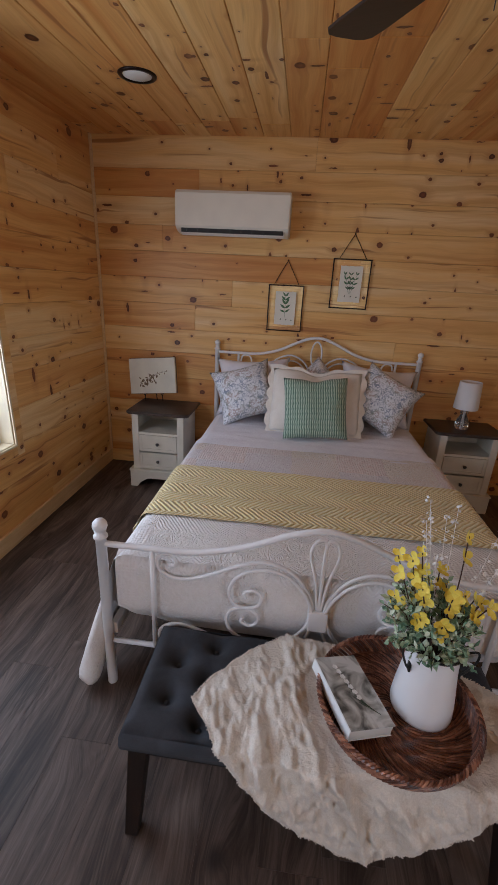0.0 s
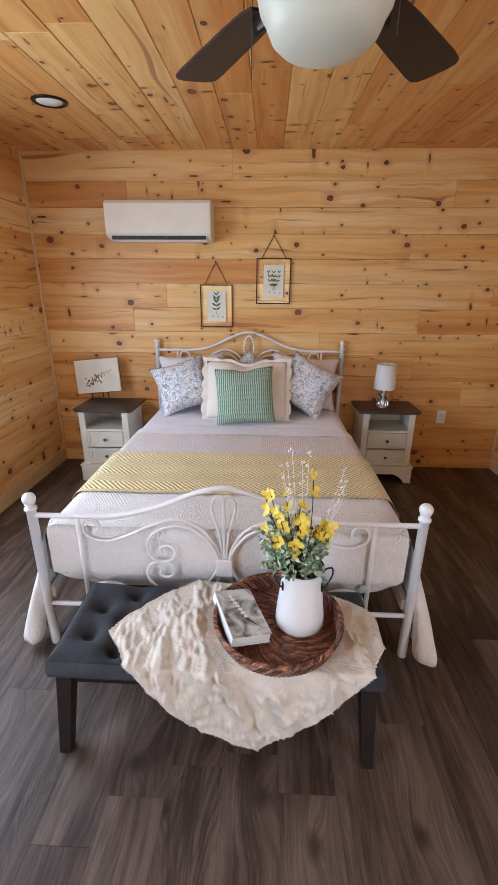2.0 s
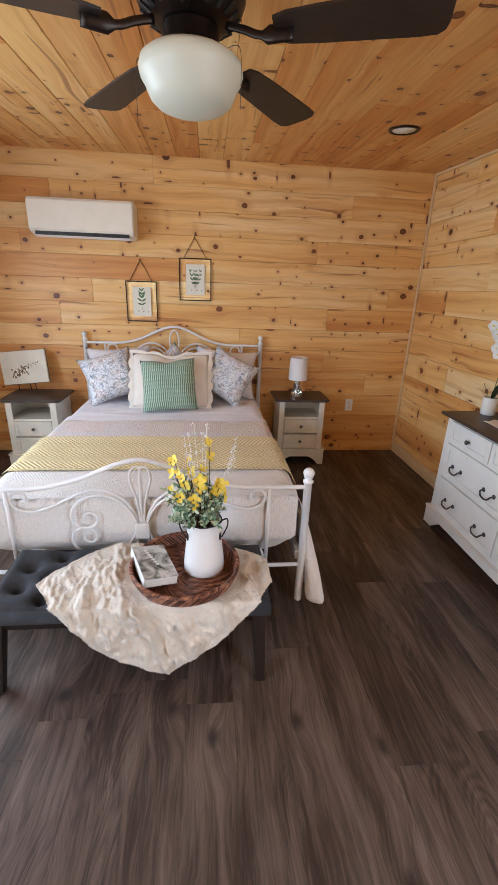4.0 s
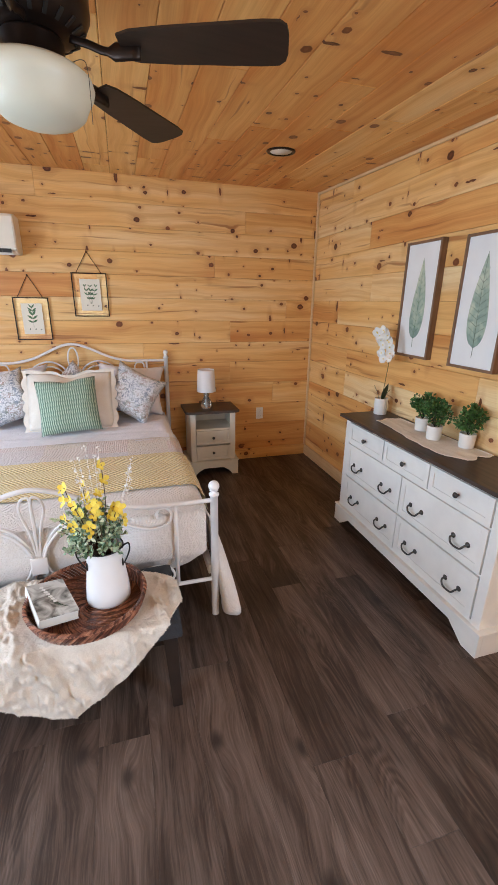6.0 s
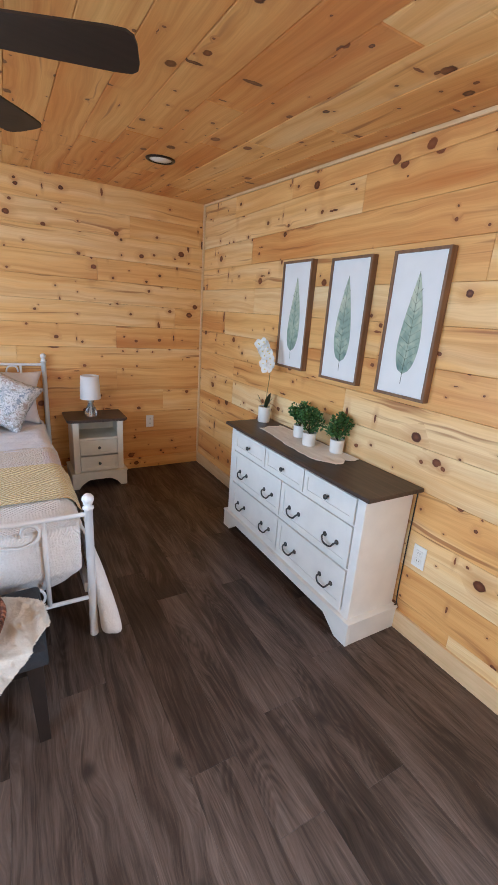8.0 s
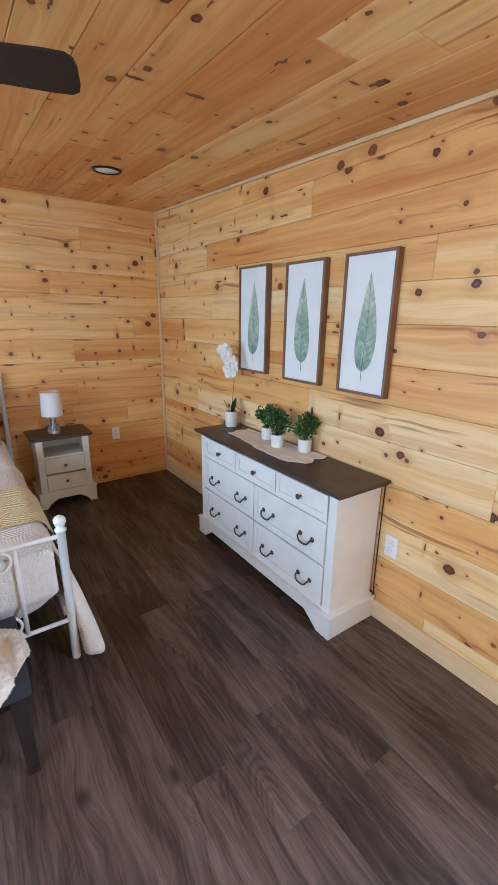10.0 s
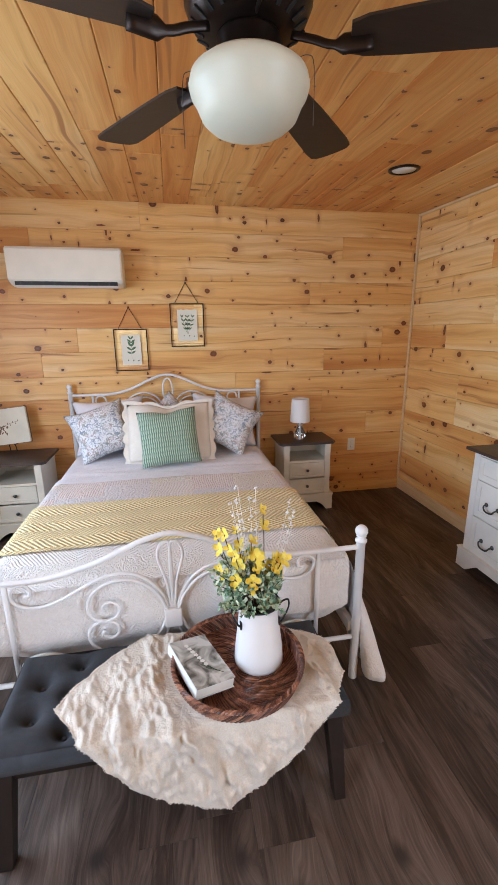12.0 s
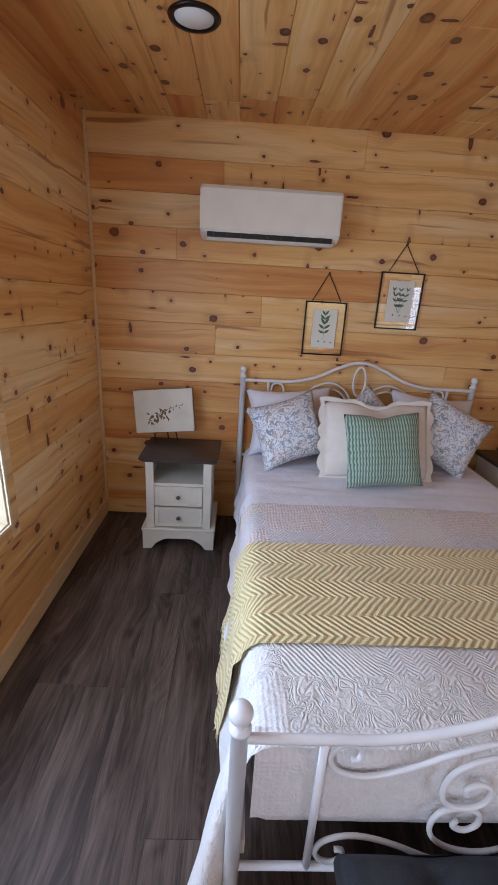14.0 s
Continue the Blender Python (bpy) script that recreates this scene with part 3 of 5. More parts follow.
half = [(BX0, 0.645), (-0.20, 0.645), (-0.06, 0.650), (0.10, 0.690), (0.25, 0.755), (0.33, 0.779)]
foot = bar("top_rail", half + [(CX, 0.784)] + flip(half)[::-1], FY, 0.011)
part("bottom_rail", tube(B(), [(BX0, FY, 0.215), (BX1, FY, 0.215)], 0.010, 8), METAL_WHITE, bed, smooth=True)
for side in (lambda p: p, flip):
    bx = side([(-0.212, 0)])[0][0]
    part("upright", tube(B(), [(bx, FY, 0.645), (bx, FY, 0.215)], 0.010, 8), METAL_WHITE, bed, smooth=True)
    # long arch that starts in a scroll beside the upright
    bar("scroll", side([(-0.150, 0.585), (-0.132, 0.588), (-0.130, 0.612), (-0.150, 0.632), (-0.180, 0.625), (-0.196, 0.595), (-0.182, 0.558), (-0.140, 0.537), (-0.085, 0.538), (-0.01, 0.565), (0.08, 0.612), (0.16, 0.640), (0.23, 0.632), (0.29, 0.595), (0.335, 0.530), (0.356, 0.470)]), FY, 0.0064)
    # inner arch that ends in a double scroll
    bar("scroll", side([(0.350, 0.470), (0.325, 0.530), (0.275, 0.588), (0.205, 0.618), (0.130, 0.606), (0.078, 0.565), (0.062, 0.510), (0.080, 0.465), (0.125, 0.452), (0.165, 0.470), (0.172, 0.508), (0.145, 0.530), (0.115, 0.515), (0.120, 0.492)]), FY - 0.010, 0.0064)
    low = [(-0.150, 0.585), (-0.132, 0.588), (-0.130, 0.612), (-0.150, 0.632), (-0.180, 0.625), (-0.196, 0.595), (-0.182, 0.558), (-0.140, 0.537), (-0.085, 0.538), (-0.01, 0.565), (0.08, 0.612), (0.16, 0.640), (0.23, 0.632), (0.29, 0.595), (0.335, 0.530), (0.356, 0.470)]
    bar("scroll", side([(x, 0.866 - z) for x, z in low]), FY, 0.0064)
    low = [(0.350, 0.470), (0.325, 0.530), (0.275, 0.588), (0.205, 0.618), (0.130, 0.606), (0.078, 0.565), (0.062, 0.510), (0.080, 0.462), (0.125, 0.446), (0.165, 0.466), (0.172, 0.506), (0.145, 0.530), (0.115, 0.515), (0.120, 0.492)]
    bar("scroll", side([(x - 0.006, 0.452 - (z - 0.446) * 0.90) for x, z in low]), FY - 0.010, 0.0064)
    # petals of the middle fan
    bar("petal", side([(CX - 0.006, 0.470), (0.352, 0.590), (0.326, 0.690), (0.335, 0.738), (CX - 0.018, 0.752), (CX - 0.001, 0.735), (CX + 0.002, 0.600), (CX - 0.003, 0.470)]), FY - 0.003, 0.0055)
part("binder", box(B(), CX - 0.034, CX + 0.034, FY - 0.020, FY + 0.016, 0.392, 0.474, 0.006), METAL_WHITE, bed)
# headboard
half = [(BX0 - 0.01, 1.020), (-0.20, 1.022), (-0.06, 1.026), (0.08, 1.060), (0.22, 1.125), (0.31, 1.160)]
bar("top_rail", half + [(CX, 1.168)] + flip(half)[::-1], HY, 0.011)
part("bottom_rail", tube(B(), [(BX0, HY, 0.50), (BX1, HY, 0.50)], 0.010, 8), METAL_WHITE, bed, smooth=True)
for side in (lambda p: p, flip):
    bx = side([(-0.225, 0)])[0][0]
    part("upright", tube(B(), [(bx, HY, 1.022), (bx, HY, 0.50)], 0.009, 8), METAL_WHITE, bed, smooth=True)
    bar("scroll", side([(-0.205, 0.960), (-0.195, 0.998), (-0.165, 1.010), (-0.135, 0.998), (-0.122, 0.962), (-0.135, 0.930)]), HY, 0.0065)
    bar("scroll", side([(0.02, 0.930), (0.07, 0.990), (0.15, 1.025), (0.22, 1.020), (0.29, 0.975), (0.345, 0.88)]), HY, 0.0070)
    bar("scroll", side([(0.09, 0.930), (0.13, 0.972), (0.19, 0.988), (0.25, 0.968), (0.30, 0.915), (0.335, 0.85)]), HY - 0.008, 0.0065)
    part("side_rail", box(B(), *sorted((side([(BX0 + 0.004, 0)])[0][0], side([(BX0 + 0.03, 0)])[0][0])), FY + 0.012, HY - 0.012, 0.235, 0.285, 0.003), METAL_WHITE, bed)
loop = [(CX + 0.040 * math.sin(a), 1.045 - 0.095 * math.cos(a)) for a in (2 * math.pi * i / 20 for i in range(20))]
part("loop", tube(B(), [(x, HY - 0.004, z) for x, z in loop], 0.0065, 8, closed=True), METAL_WHITE, bed, smooth=True)

MZ = 0.585


def slab_cushion(bm, x0, x1, y0, y1, z0, z1, r):
    """A soft block with rounded edges."""
    r = min(r, (z1 - z0) / 2)
    box(bm, x0, x1, y0, y1, z0, z1)
    bmesh.ops.bevel(bm, geom=list(bm.edges), offset=r, segments=5, affect="EDGES", profile=0.5)
    return bm


lone("mattress", slab_cushion(B(), -0.350, 1.094, 1.425, 3.435, 0.285, MZ - 0.012, 0.07), SHEET, "thick mattress in a lavender-white fitted sheet", "mattress", smooth=True)


def drape(bm, y0, y1, xa, xb, top, drop_l, drop_r, nu, nv, off=0.0, wav=0.010, seed=0.0, rnd=0.055):
    """A cloth laid over the mattress from side to side; drop(y) gives how far it hangs. A strip in y."""
    def fn(u, v):
        y = y0 + (y1 - y0) * v
        dl, dr = drop_l(y), drop_r(y)
        arc = math.pi / 2 * rnd
        L = dl + arc + (xb - xa - 2 * rnd) + arc + dr
        s = u * L
        if s < dl:
            k = dl - s
            x, z = xa - off - 0.10 * k * k / max(dl, 0.01) - off, top - rnd - k
            f = noise.noise((y * 5.5, k * 1.5, seed)) * wav * (0.3 + 2.2 * k / max(dl, 0.05))
            return Vector((x - abs(f) * 1.4, y + f * 0.5, z))
        s -= dl
        if s < arc:
            a = s / rnd
            return Vector((xa + rnd - (rnd + off) * math.cos(a), y, top - rnd + (rnd + off) * math.sin(a)))
        s -= arc
        w = xb - xa - 2 * rnd
        if s < w:
            x = xa + rnd + s
            z = top + off + noise.noise((x * 4.2, y * 4.2, seed + 3)) * 0.006 + (max(0.0, 0.35 - abs(noise.noise((x * 1.6, y * 11, seed + 5)))) * 0.022 if seed == 4.0 else 0.0)
            return Vector((x, y, z))
        s -= w
        if s < arc:
            a = s / rnd
            return Vector((xb - rnd + (rnd + off) * math.sin(a), y, top - rnd + (rnd + off) * math.cos(a)))
        k = s - arc
        f = noise.noise((y * 5.5, k * 1.5, seed + 9)) * wav * (0.3 + 2.2 * k / max(dr, 0.05))
        return Vector((xb + off + 0.10 * k * k / max(dr, 0.01) + off + abs(f) * 1.4, y + f * 0.5, top - rnd - k))
    return grid(bm, nu, nv, fn)


def foot_drop(y):
    t = max(0.0, min(1.0, (1.80 - y) / 0.38))
    return 0.26 + 0.20 * t * t * (3 - 2 * t)


# the sheet's turned-down part near the pillows
bm = drape(B(), 2.50, 3.38, -0.362, 1.106, MZ, lambda y: 0.30, lambda y: 0.30, 70, 40, 0.000, 0.014, 4.0)
lone("bed_sheet", bm, SHEET, "lavender-white flat bed sheet with soft creases", "sheet", smooth=True)
bm = drape(B(), 2.555, 2.655, -0.362, 1.106, MZ, lambda y: 0.24, lambda y: 0.24, 80, 6, 0.012, 0.012, 5.0)
lone("folded_sheet", bm, SHEET, "white turned-back edge of the top sheet", "sheet", smooth=True)
bm = drape(B(), 1.405, 2.60, -0.366, 1.110, MZ, foot_drop, foot_drop, 90, 60, 0.008, 0.016, 0.0)


def front(u, v):
    x = -0.356 + 1.456 * u
    e = min(u, 1 - u) * 1.456
    drop = v * (0.335 - 0.11 * max(0.0, 1 - e / 0.20) ** 2 + 0.012 * math.sin(x * 9))
    a = min(drop / 0.05, 1.0) * math.pi / 2
    yy = 1.455 - 0.052 * math.sin(a) + 0.004 * math.sin(drop * 90 + x * 3) - 0.012 * math.sin(min(1, drop / 0.3) * math.pi)
    if drop > 0.22:
        yy += (drop - 0.22) * 0.5
    zz = MZ + 0.008 - 0.05 * (1 - math.cos(a)) - max(0.0, drop - 0.05)
    return Vector((x, max(yy, FY + 0.014), zz + 0.003 * noise.noise((x * 7, drop * 7, 1))))


grid(bm, 70, 24, front)
quilt = part("quilt", bm, QUILT, None, "white stitched matelasse quilt with faded patchwork print", True)
tagged(quilt, "", "quilt")


# corners of the quilt that hang to the floor outside the posts
def corner(s, tipy):
    def fn(u, v):
        z = 0.545 - 0.515 * v
        w = 0.026 + 0.056 * v ** 1.2 if v < 0.93 else (0.026 + 0.056 * 0.915) * math.sqrt(max(0.0, 1 - ((v - 0.93) / 0.07) ** 2)) * 0.95 + 0.004
        a = 2 * math.pi * u
        x0 = (BX0 if s < 0 else BX1) + s * (-0.040 + 0.118 * v ** 0.6)
        y0 = 1.50 + (tipy - 1.50) * v
        f = 0.010 * math.sin(3 * a + 4 * v) * v
        return Vector((x0 + (w * 0.55 + f) * math.cos(a), y0 + (w + f) * math.sin(a), z))
    return grid(B(), 20, 24, fn)


part("corner_fold", corner(-1, 1.375), QUILT, quilt, smooth=True)
part("corner_fold", corner(1, 1.345), QUILT, quilt, smooth=True)

throw = part("throw_blanket", drape(B(), 1.69, 2.205, -0.370, 1.114, MZ, lambda y: 0.30, lambda y: 0.10, 90, 24, 0.017, 0.012, 7.0), THROW, None, "yellow chevron knitted throw blanket across the bed", True)
tagged(throw, "", "blanket")
bm = B()
rng = random.Random(2)
for i in range(46):
    y = 1.70 + 0.495 * i / 45
    x0, z0 = -0.440, MZ - 0.055 - 0.30
    pts = [(x0 + 0.010, y, z0 + 0.02), (x0 - 0.004, y + rng.uniform(-0.004, 0.004), z0 - 0.02), (x0 - 0.008 + rng.uniform(-0.008, 0.008), y + rng.uniform(-0.01, 0.01), z0 - 0.055 - rng.random() * 0.02)]
    tube(bm, pts, [0.003, 0.0028, 0.0022], 5)
tagged(part("fringe", bm, THROW, throw, "loose yellow yarn fringe", True), kind="stuff")


# ---- pillows ----
def pillow(bm, w, h, t, flange=0.0, scallop=0.0, n=22, pinch=0.10, chop=0.0, seed=0.0, edge=0.6):
    """A stuffed cushion in x (width) and y (height), thickness along z."""
    for sgn in (1, -1):
        def fn(u, v):
            a, b = u * 2 - 1, v * 2 - 1
            x = a * w / 2 * (1 - pinch * (1 - b * b) * abs(a) ** 3 * 0.8)
            y = b * h / 2 * (1 - pinch * (1 - a * a) * abs(b) ** 3 * 0.8)
            if chop and b > 0:
                y -= chop * b * math.exp(-(a / 0.28) ** 2)
            q = max(0.0, (1 - abs(a) ** 3) * (1 - abs(b) ** 3))
            z = t / 2 * q ** edge + (0.012 * noise.noise((x * 9, y * 9, seed + sgn)) + 0.005 * noise.noise((x * 26, y * 26, seed))) * q ** 0.5
            return Vector((x, y, sgn * z))
        grid(bm, n, n, fn)
    if flange:
        m = 72
        inner, outer = [], []
        for i in range(m):
            a = 2 * math.pi * i / m
            c, s = math.cos(a), math.sin(a)
            k = 1 / max(abs(c), abs(s))
            ix, iy = c * k * w / 2, s * k * h / 2
            if chop and iy > 0:
                iy -= chop * (iy / (h / 2)) * math.exp(-((ix / (w / 2)) / 0.28) ** 2)
            g = 1 + (flange + scallop * abs(math.sin(a * 9))) / (min(w, h) / 2)
            inner.append(bm.verts.new((ix * 0.93, iy * 0.93, 0)))
            outer.append(bm.verts.new((ix * g, iy * g, 0.006 * math.sin(i * 1.3))))
        for i in range(m):
            j = (i + 1) % m
            bm.faces.new((inner[i], inner[j], outer[j], outer[i]))
    bmesh.ops.remove_doubles(bm, verts=bm.verts, dist=1e-5)
    return bm


def set_pillow(name, bm, mat, label, x, y, z, lean, spin=0, yaw=0):
    m = Matrix.Translation((x, y, z)) @ pose(0, 0, 0, 0, 0, yaw) @ pose(0, 0, 0, 90 - lean, 0, 0) @ pose(0, 0, 0, 0, 0, spin)
    return lone(name, bm, mat, label, "pillow", True, m=m)


set_pillow("bed_pillow", pillow(B(), 0.56, 0.44, 0.20, pinch=0.2, seed=1), SHEET, "white bed pillow leaning on the headboard", -0.085, 3.315, 0.800, 22, 4)
set_pillow("bed_pillow", pillow(B(), 0.56, 0.44, 0.20, pinch=0.2, seed=5), SHEET, "white bed pillow leaning on the headboard", 0.82, 3.315, 0.800, 22, -5)
set_pillow("accent_pillow", pillow(B(), 0.40, 0.40, 0.13, seed=2), FLORAL, "floral cotton pillow tucked behind the others", 0.385, 3.19, 0.80, 24, 45)
set_pillow("accent_pillow", pillow(B(), 0.43, 0.40, 0.21, pinch=0.16, seed=3), FLORAL, "blue-grey floral cotton pillow leaning on a corner", -0.115, 3.10, 0.800, 24, 17, 6)
set_pillow("accent_pillow", pillow(B(), 0.42, 0.40, 0.21, pinch=0.16, seed=4), FLORAL, "blue-grey floral cotton pillow leaning on a corner", 0.830, 3.10, 0.810, 24, -27, -8)
set_pillow("ruffled_pillow", pillow(B(), 0.60, 0.43, 0.17, 0.012, 0.014, chop=0.040, pinch=0.02, seed=6, edge=0.95), CREAM, "cream pillow with a scalloped ruffle edge", 0.375, 3.00, 0.795, 24)
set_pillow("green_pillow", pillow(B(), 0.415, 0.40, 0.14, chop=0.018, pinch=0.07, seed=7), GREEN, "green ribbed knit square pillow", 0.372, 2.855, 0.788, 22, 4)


# ---- bench ----
SX0, SX1, SY0, SY1, SZ = -0.160, 0.915, 0.957, 1.337, 0.388
bench = thing("tufted_bench", "charcoal grey button-tufted bench with dark wooden legs", "bench")
TUFTS = [(SX0 + 0.090 + 0.112 * i, SY1 - d) for i in range(9) for d in ((0.126, 0.256) if i % 2 == 0 else (0.058, 0.191, 0.324))]


def seat(u, v):
    x, y = SX0 + (SX1 - SX0) * u, SY0 + (SY1 - SY0) * v
    e = min(u * (SX1 - SX0), (1 - u) * (SX1 - SX0), v * (SY1 - SY0), (1 - v) * (SY1 - SY0))
    z = SZ - 0.024 * max(0.0, 1 - e / 0.035) ** 2
    for a, b in TUFTS:
        d2 = (x - a) ** 2 + (y - b) ** 2
        z -= 0.034 * math.exp(-d2 / 0.0009) + 0.022 * math.exp(-d2 / 0.0040)
    return Vector((x, y, z))


bm = grid(B(), 150, 56, seat)
rim = []
for k, (zz, o) in enumerate(((SZ - 0.024, 0.0), (SZ - 0.038, -0.004), (SZ - 0.066, -0.006), (SZ - 0.086, -0.003), (SZ - 0.092, 0.010))):
    loop = []
    for cx, cy in ((SX0 + o, SY0 + o), (SX1 - o, SY0 + o), (SX1 - o, SY1 - o), (SX0 + o, SY1 - o)):
        loop.append(bm.verts.new((cx, cy, zz)))
    rim.append(loop)
for a, b in zip(rim, rim[1:]):
    for i in range(4):
        bm.faces.new((a[i], a[(i + 1) % 4], b[(i + 1) % 4], b[i]))
bm.faces.new(rim[-1])
part("seat", bm, GREY, bench, "charcoal fabric seat with deep button tufts", True)
for a, b in TUFTS:
    part("button", lathe(B(), [(0.009, -0.004), (0.0105, 0.0), (0.008, 0.004), (0.001, 0.0055)], 12, (a, b, SZ - 0.056)), GREY, bench, smooth=True)
for nm, bx in (("apron", (SX0 + 0.06, SX1 - 0.06, SY0 + 0.022, SY0 + 0.040, SZ - 0.132, SZ - 0.091)), ("apron", (SX0 + 0.06, SX1 - 0.06, SY1 - 0.040, SY1 - 0.022, SZ - 0.132, SZ - 0.091)), ("apron", (SX0 + 0.022, SX0 + 0.04, SY0 + 0.06, SY1 - 0.06, SZ - 0.132, SZ - 0.091)), ("apron", (SX1 - 0.04, SX1 - 0.022, SY0 + 0.06, SY1 - 0.06, SZ - 0.132, SZ - 0.091))):
    part(nm, box(B(), *bx, 0.002), LEG, bench)
for lx, sx in ((SX0 + 0.040, -1), (SX1 - 0.040, 1)):
    for ly, sy in ((SY0 + 0.040, -1), (SY1 - 0.040, 1)):
        hl = SZ - 0.092
        bm = box(B(), lx - 0.027, lx + 0.027, ly - 0.027, ly + 0.027, 0.0, hl, 0.003)
        for v in bm.verts:
            k = 1 - v.co.z / hl
            v.co.x += sx * 0.012 * k + (lx - v.co.x) * 0.30 * k
            v.co.y += (ly - v.co.y) * 0.30 * k + (-0.062 * k if sy < 0 else 0.012 * k)
        part("leg", bm, LEG, bench)


# ---- cloth on the bench ----
def muslin(u, v):
    """A square cloth turned by 45 degrees; its front corner hangs over the bench's edge."""
    # u runs from the left corner to the front corner side, v from left to back
    L, Fc, Rc, Bk = Vector((-0.002, 1.070)), Vector((0.528, 0.600)), Vector((0.985, 1.125)), Vector((0.264, 1.346))
    rim = min(u, 1 - u, v, 1 - v)
    a, b = u * 2 - 1, v * 2 - 1
    a, b = a * math.sqrt(1 - 0.13 * b * b) * 1.035, b * math.sqrt(1 - 0.13 * a * a) * 1.035
    u, v = (a + 1) / 2, (b + 1) / 2
    p = L * (1 - u) * (1 - v) + Fc * u * (1 - v) + Bk * (1 - u) * v + Rc * u * v
    u, v = min(max(u, 0.0), 1.0), min(max(v, 0.0), 1.0)
    p += Vector((-0.55, -0.85)) * (0.058 * math.sin(math.pi * u ** 1.4) * (1 - v)) + Vector((0.8, -0.6)) * (0.028 * math.sin(math.pi * v) * u) + Vector((0.4, 0.9)) * (0.085 * math.sin(math.pi * u ** 1.6) * v)
    p += Vector((0.012 * noise.noise((u * 7, v * 7, 1.0)), 0.012 * noise.noise((u * 7, v * 7, 8.0))))
    x, y = p
    along = (x - 0.28) * 0.55 + (1.35 - y) * 0.85
    cross = (x - 0.28) * 0.95 - (1.35 - y) * 0.25
    ridge = 1 - abs(noise.noise((cross * 9, along * 2.0, 2.2))) * 2.6
    fold = 0.75 * max(0.0, ridge) + noise.noise((cross * 26, along * 8, 5.0)) * 0.46 + noise.noise((cross * 60, along * 30, 9.0)) * 0.36
    tray = math.hypot(x - 0.582, y - 1.110)
    fold = max(0.0, fold) * min(1.0, max(0.0, (tray - 0.216) / 0.05)) * min(1.0, 0.35 + rim / 0.07)
    z = SZ + 0.006 + 0.026 * fold ** 1.2
    edge = SY0 - 0.008
    if y < edge:
        k = edge - y
        a = min(k / 0.03, 1.0)
        z -= 0.03 * a * a * 0.6 + max(0.0, k - 0.03) * 1.0
        y = edge - 0.012 * math.sin(a * math.pi / 2) - 0.046 * fold - 0.008 - 0.04 * min(k, 0.3)
    if x > SX1 + 0.008:
        k = x - SX1 - 0.008
        z -= k * 1.0
        x = SX1 + 0.012 + 0.3 * k
    return Vector((x, y, z))


bm = grid(B(), 170, 170, muslin)
cloth_thing = lone("muslin_cloth", bm, MUSLIN, "crinkled cream muslin throw draped over the bench", "blanket", True)
bm = B()
rng = random.Random(8)
for i in range(520):
    t = i / 520 * 4
    s, f = int(t), t - int(t)
    u, v = ((f, 0.0), (1.0, f), (1 - f, 1.0), (0.0, 1 - f))[s]
    p = muslin(u, v)
    c = muslin(0.04 + u * 0.92, 0.04 + v * 0.92)
    d = (p - c).normalized()
    tube(bm, [p - d * 0.002, p + d * 0.0018 + Vector((rng.uniform(-.003, .003), rng.uniform(-.003, .003), 0.001)), p + d * (0.0015 + rng.random() * 0.0015) + Vector((rng.uniform(-.003, .003), rng.uniform(-.003, .003), 0))], 0.0019, 4)
tagged(part("frayed_edge", bm, MUSLIN, cloth_thing, "short frayed edge"), kind="stuff")


# ---- nightstands ----
def skirt(w, h, leg, arch):
    """A plinth front with an ogee arch between two feet."""
    pts = [(-w / 2, 0), (-w / 2, h), (w / 2, h), (w / 2, 0), (w / 2 - leg, 0)]
    a = w / 2 - leg
    n = 12
    for i in range(n + 1):
        t = i / n
        e = min(t, 1 - t) * 2 * a
        z = arch * min(1.0, (e / min(0.09, a))) ** 0.6
        pts.append((a - 2 * a * t, z))
    return pts


def drawer(parent, w, h, x, y, z, mat, inset=0.022):
    """A framed drawer front, its face towards -y."""
    d = part("drawer", box(B(), x - w / 2, x + w / 2, y, y + 0.018, z - h / 2, z + h / 2, 0.002), mat, parent)
    bm = B()
    for bx in ((-w / 2, -w / 2 + inset, -h / 2, h / 2), (w / 2 - inset, w / 2, -h / 2, h / 2), (-w / 2 + inset, w / 2 - inset, h / 2 - inset, h / 2), (-w / 2 + inset, w / 2 - inset, -h / 2, -h / 2 + inset)):
        box(bm, x + bx[0], x + bx[1], y - 0.006, y - 0.0005, z + bx[2], z + bx[3], 0.0015)
    part("frame", bm, mat, d)
    return d


def knob(parent, x, y, z, r=0.013):
    bm = lathe(B(), [(0.006, 0.0), (0.005, 0.012), (r * 0.8, 0.015), (r, 0.020), (r * 0.8, 0.025), (0.002, 0.0275)], 14)
    bm.transform(Matrix.Translation((x, y, z)) @ pose(0, 0, 0, 90, 0, 0))
    return part("knob", bm, PEWTER, parent, "dark metal knob", True)


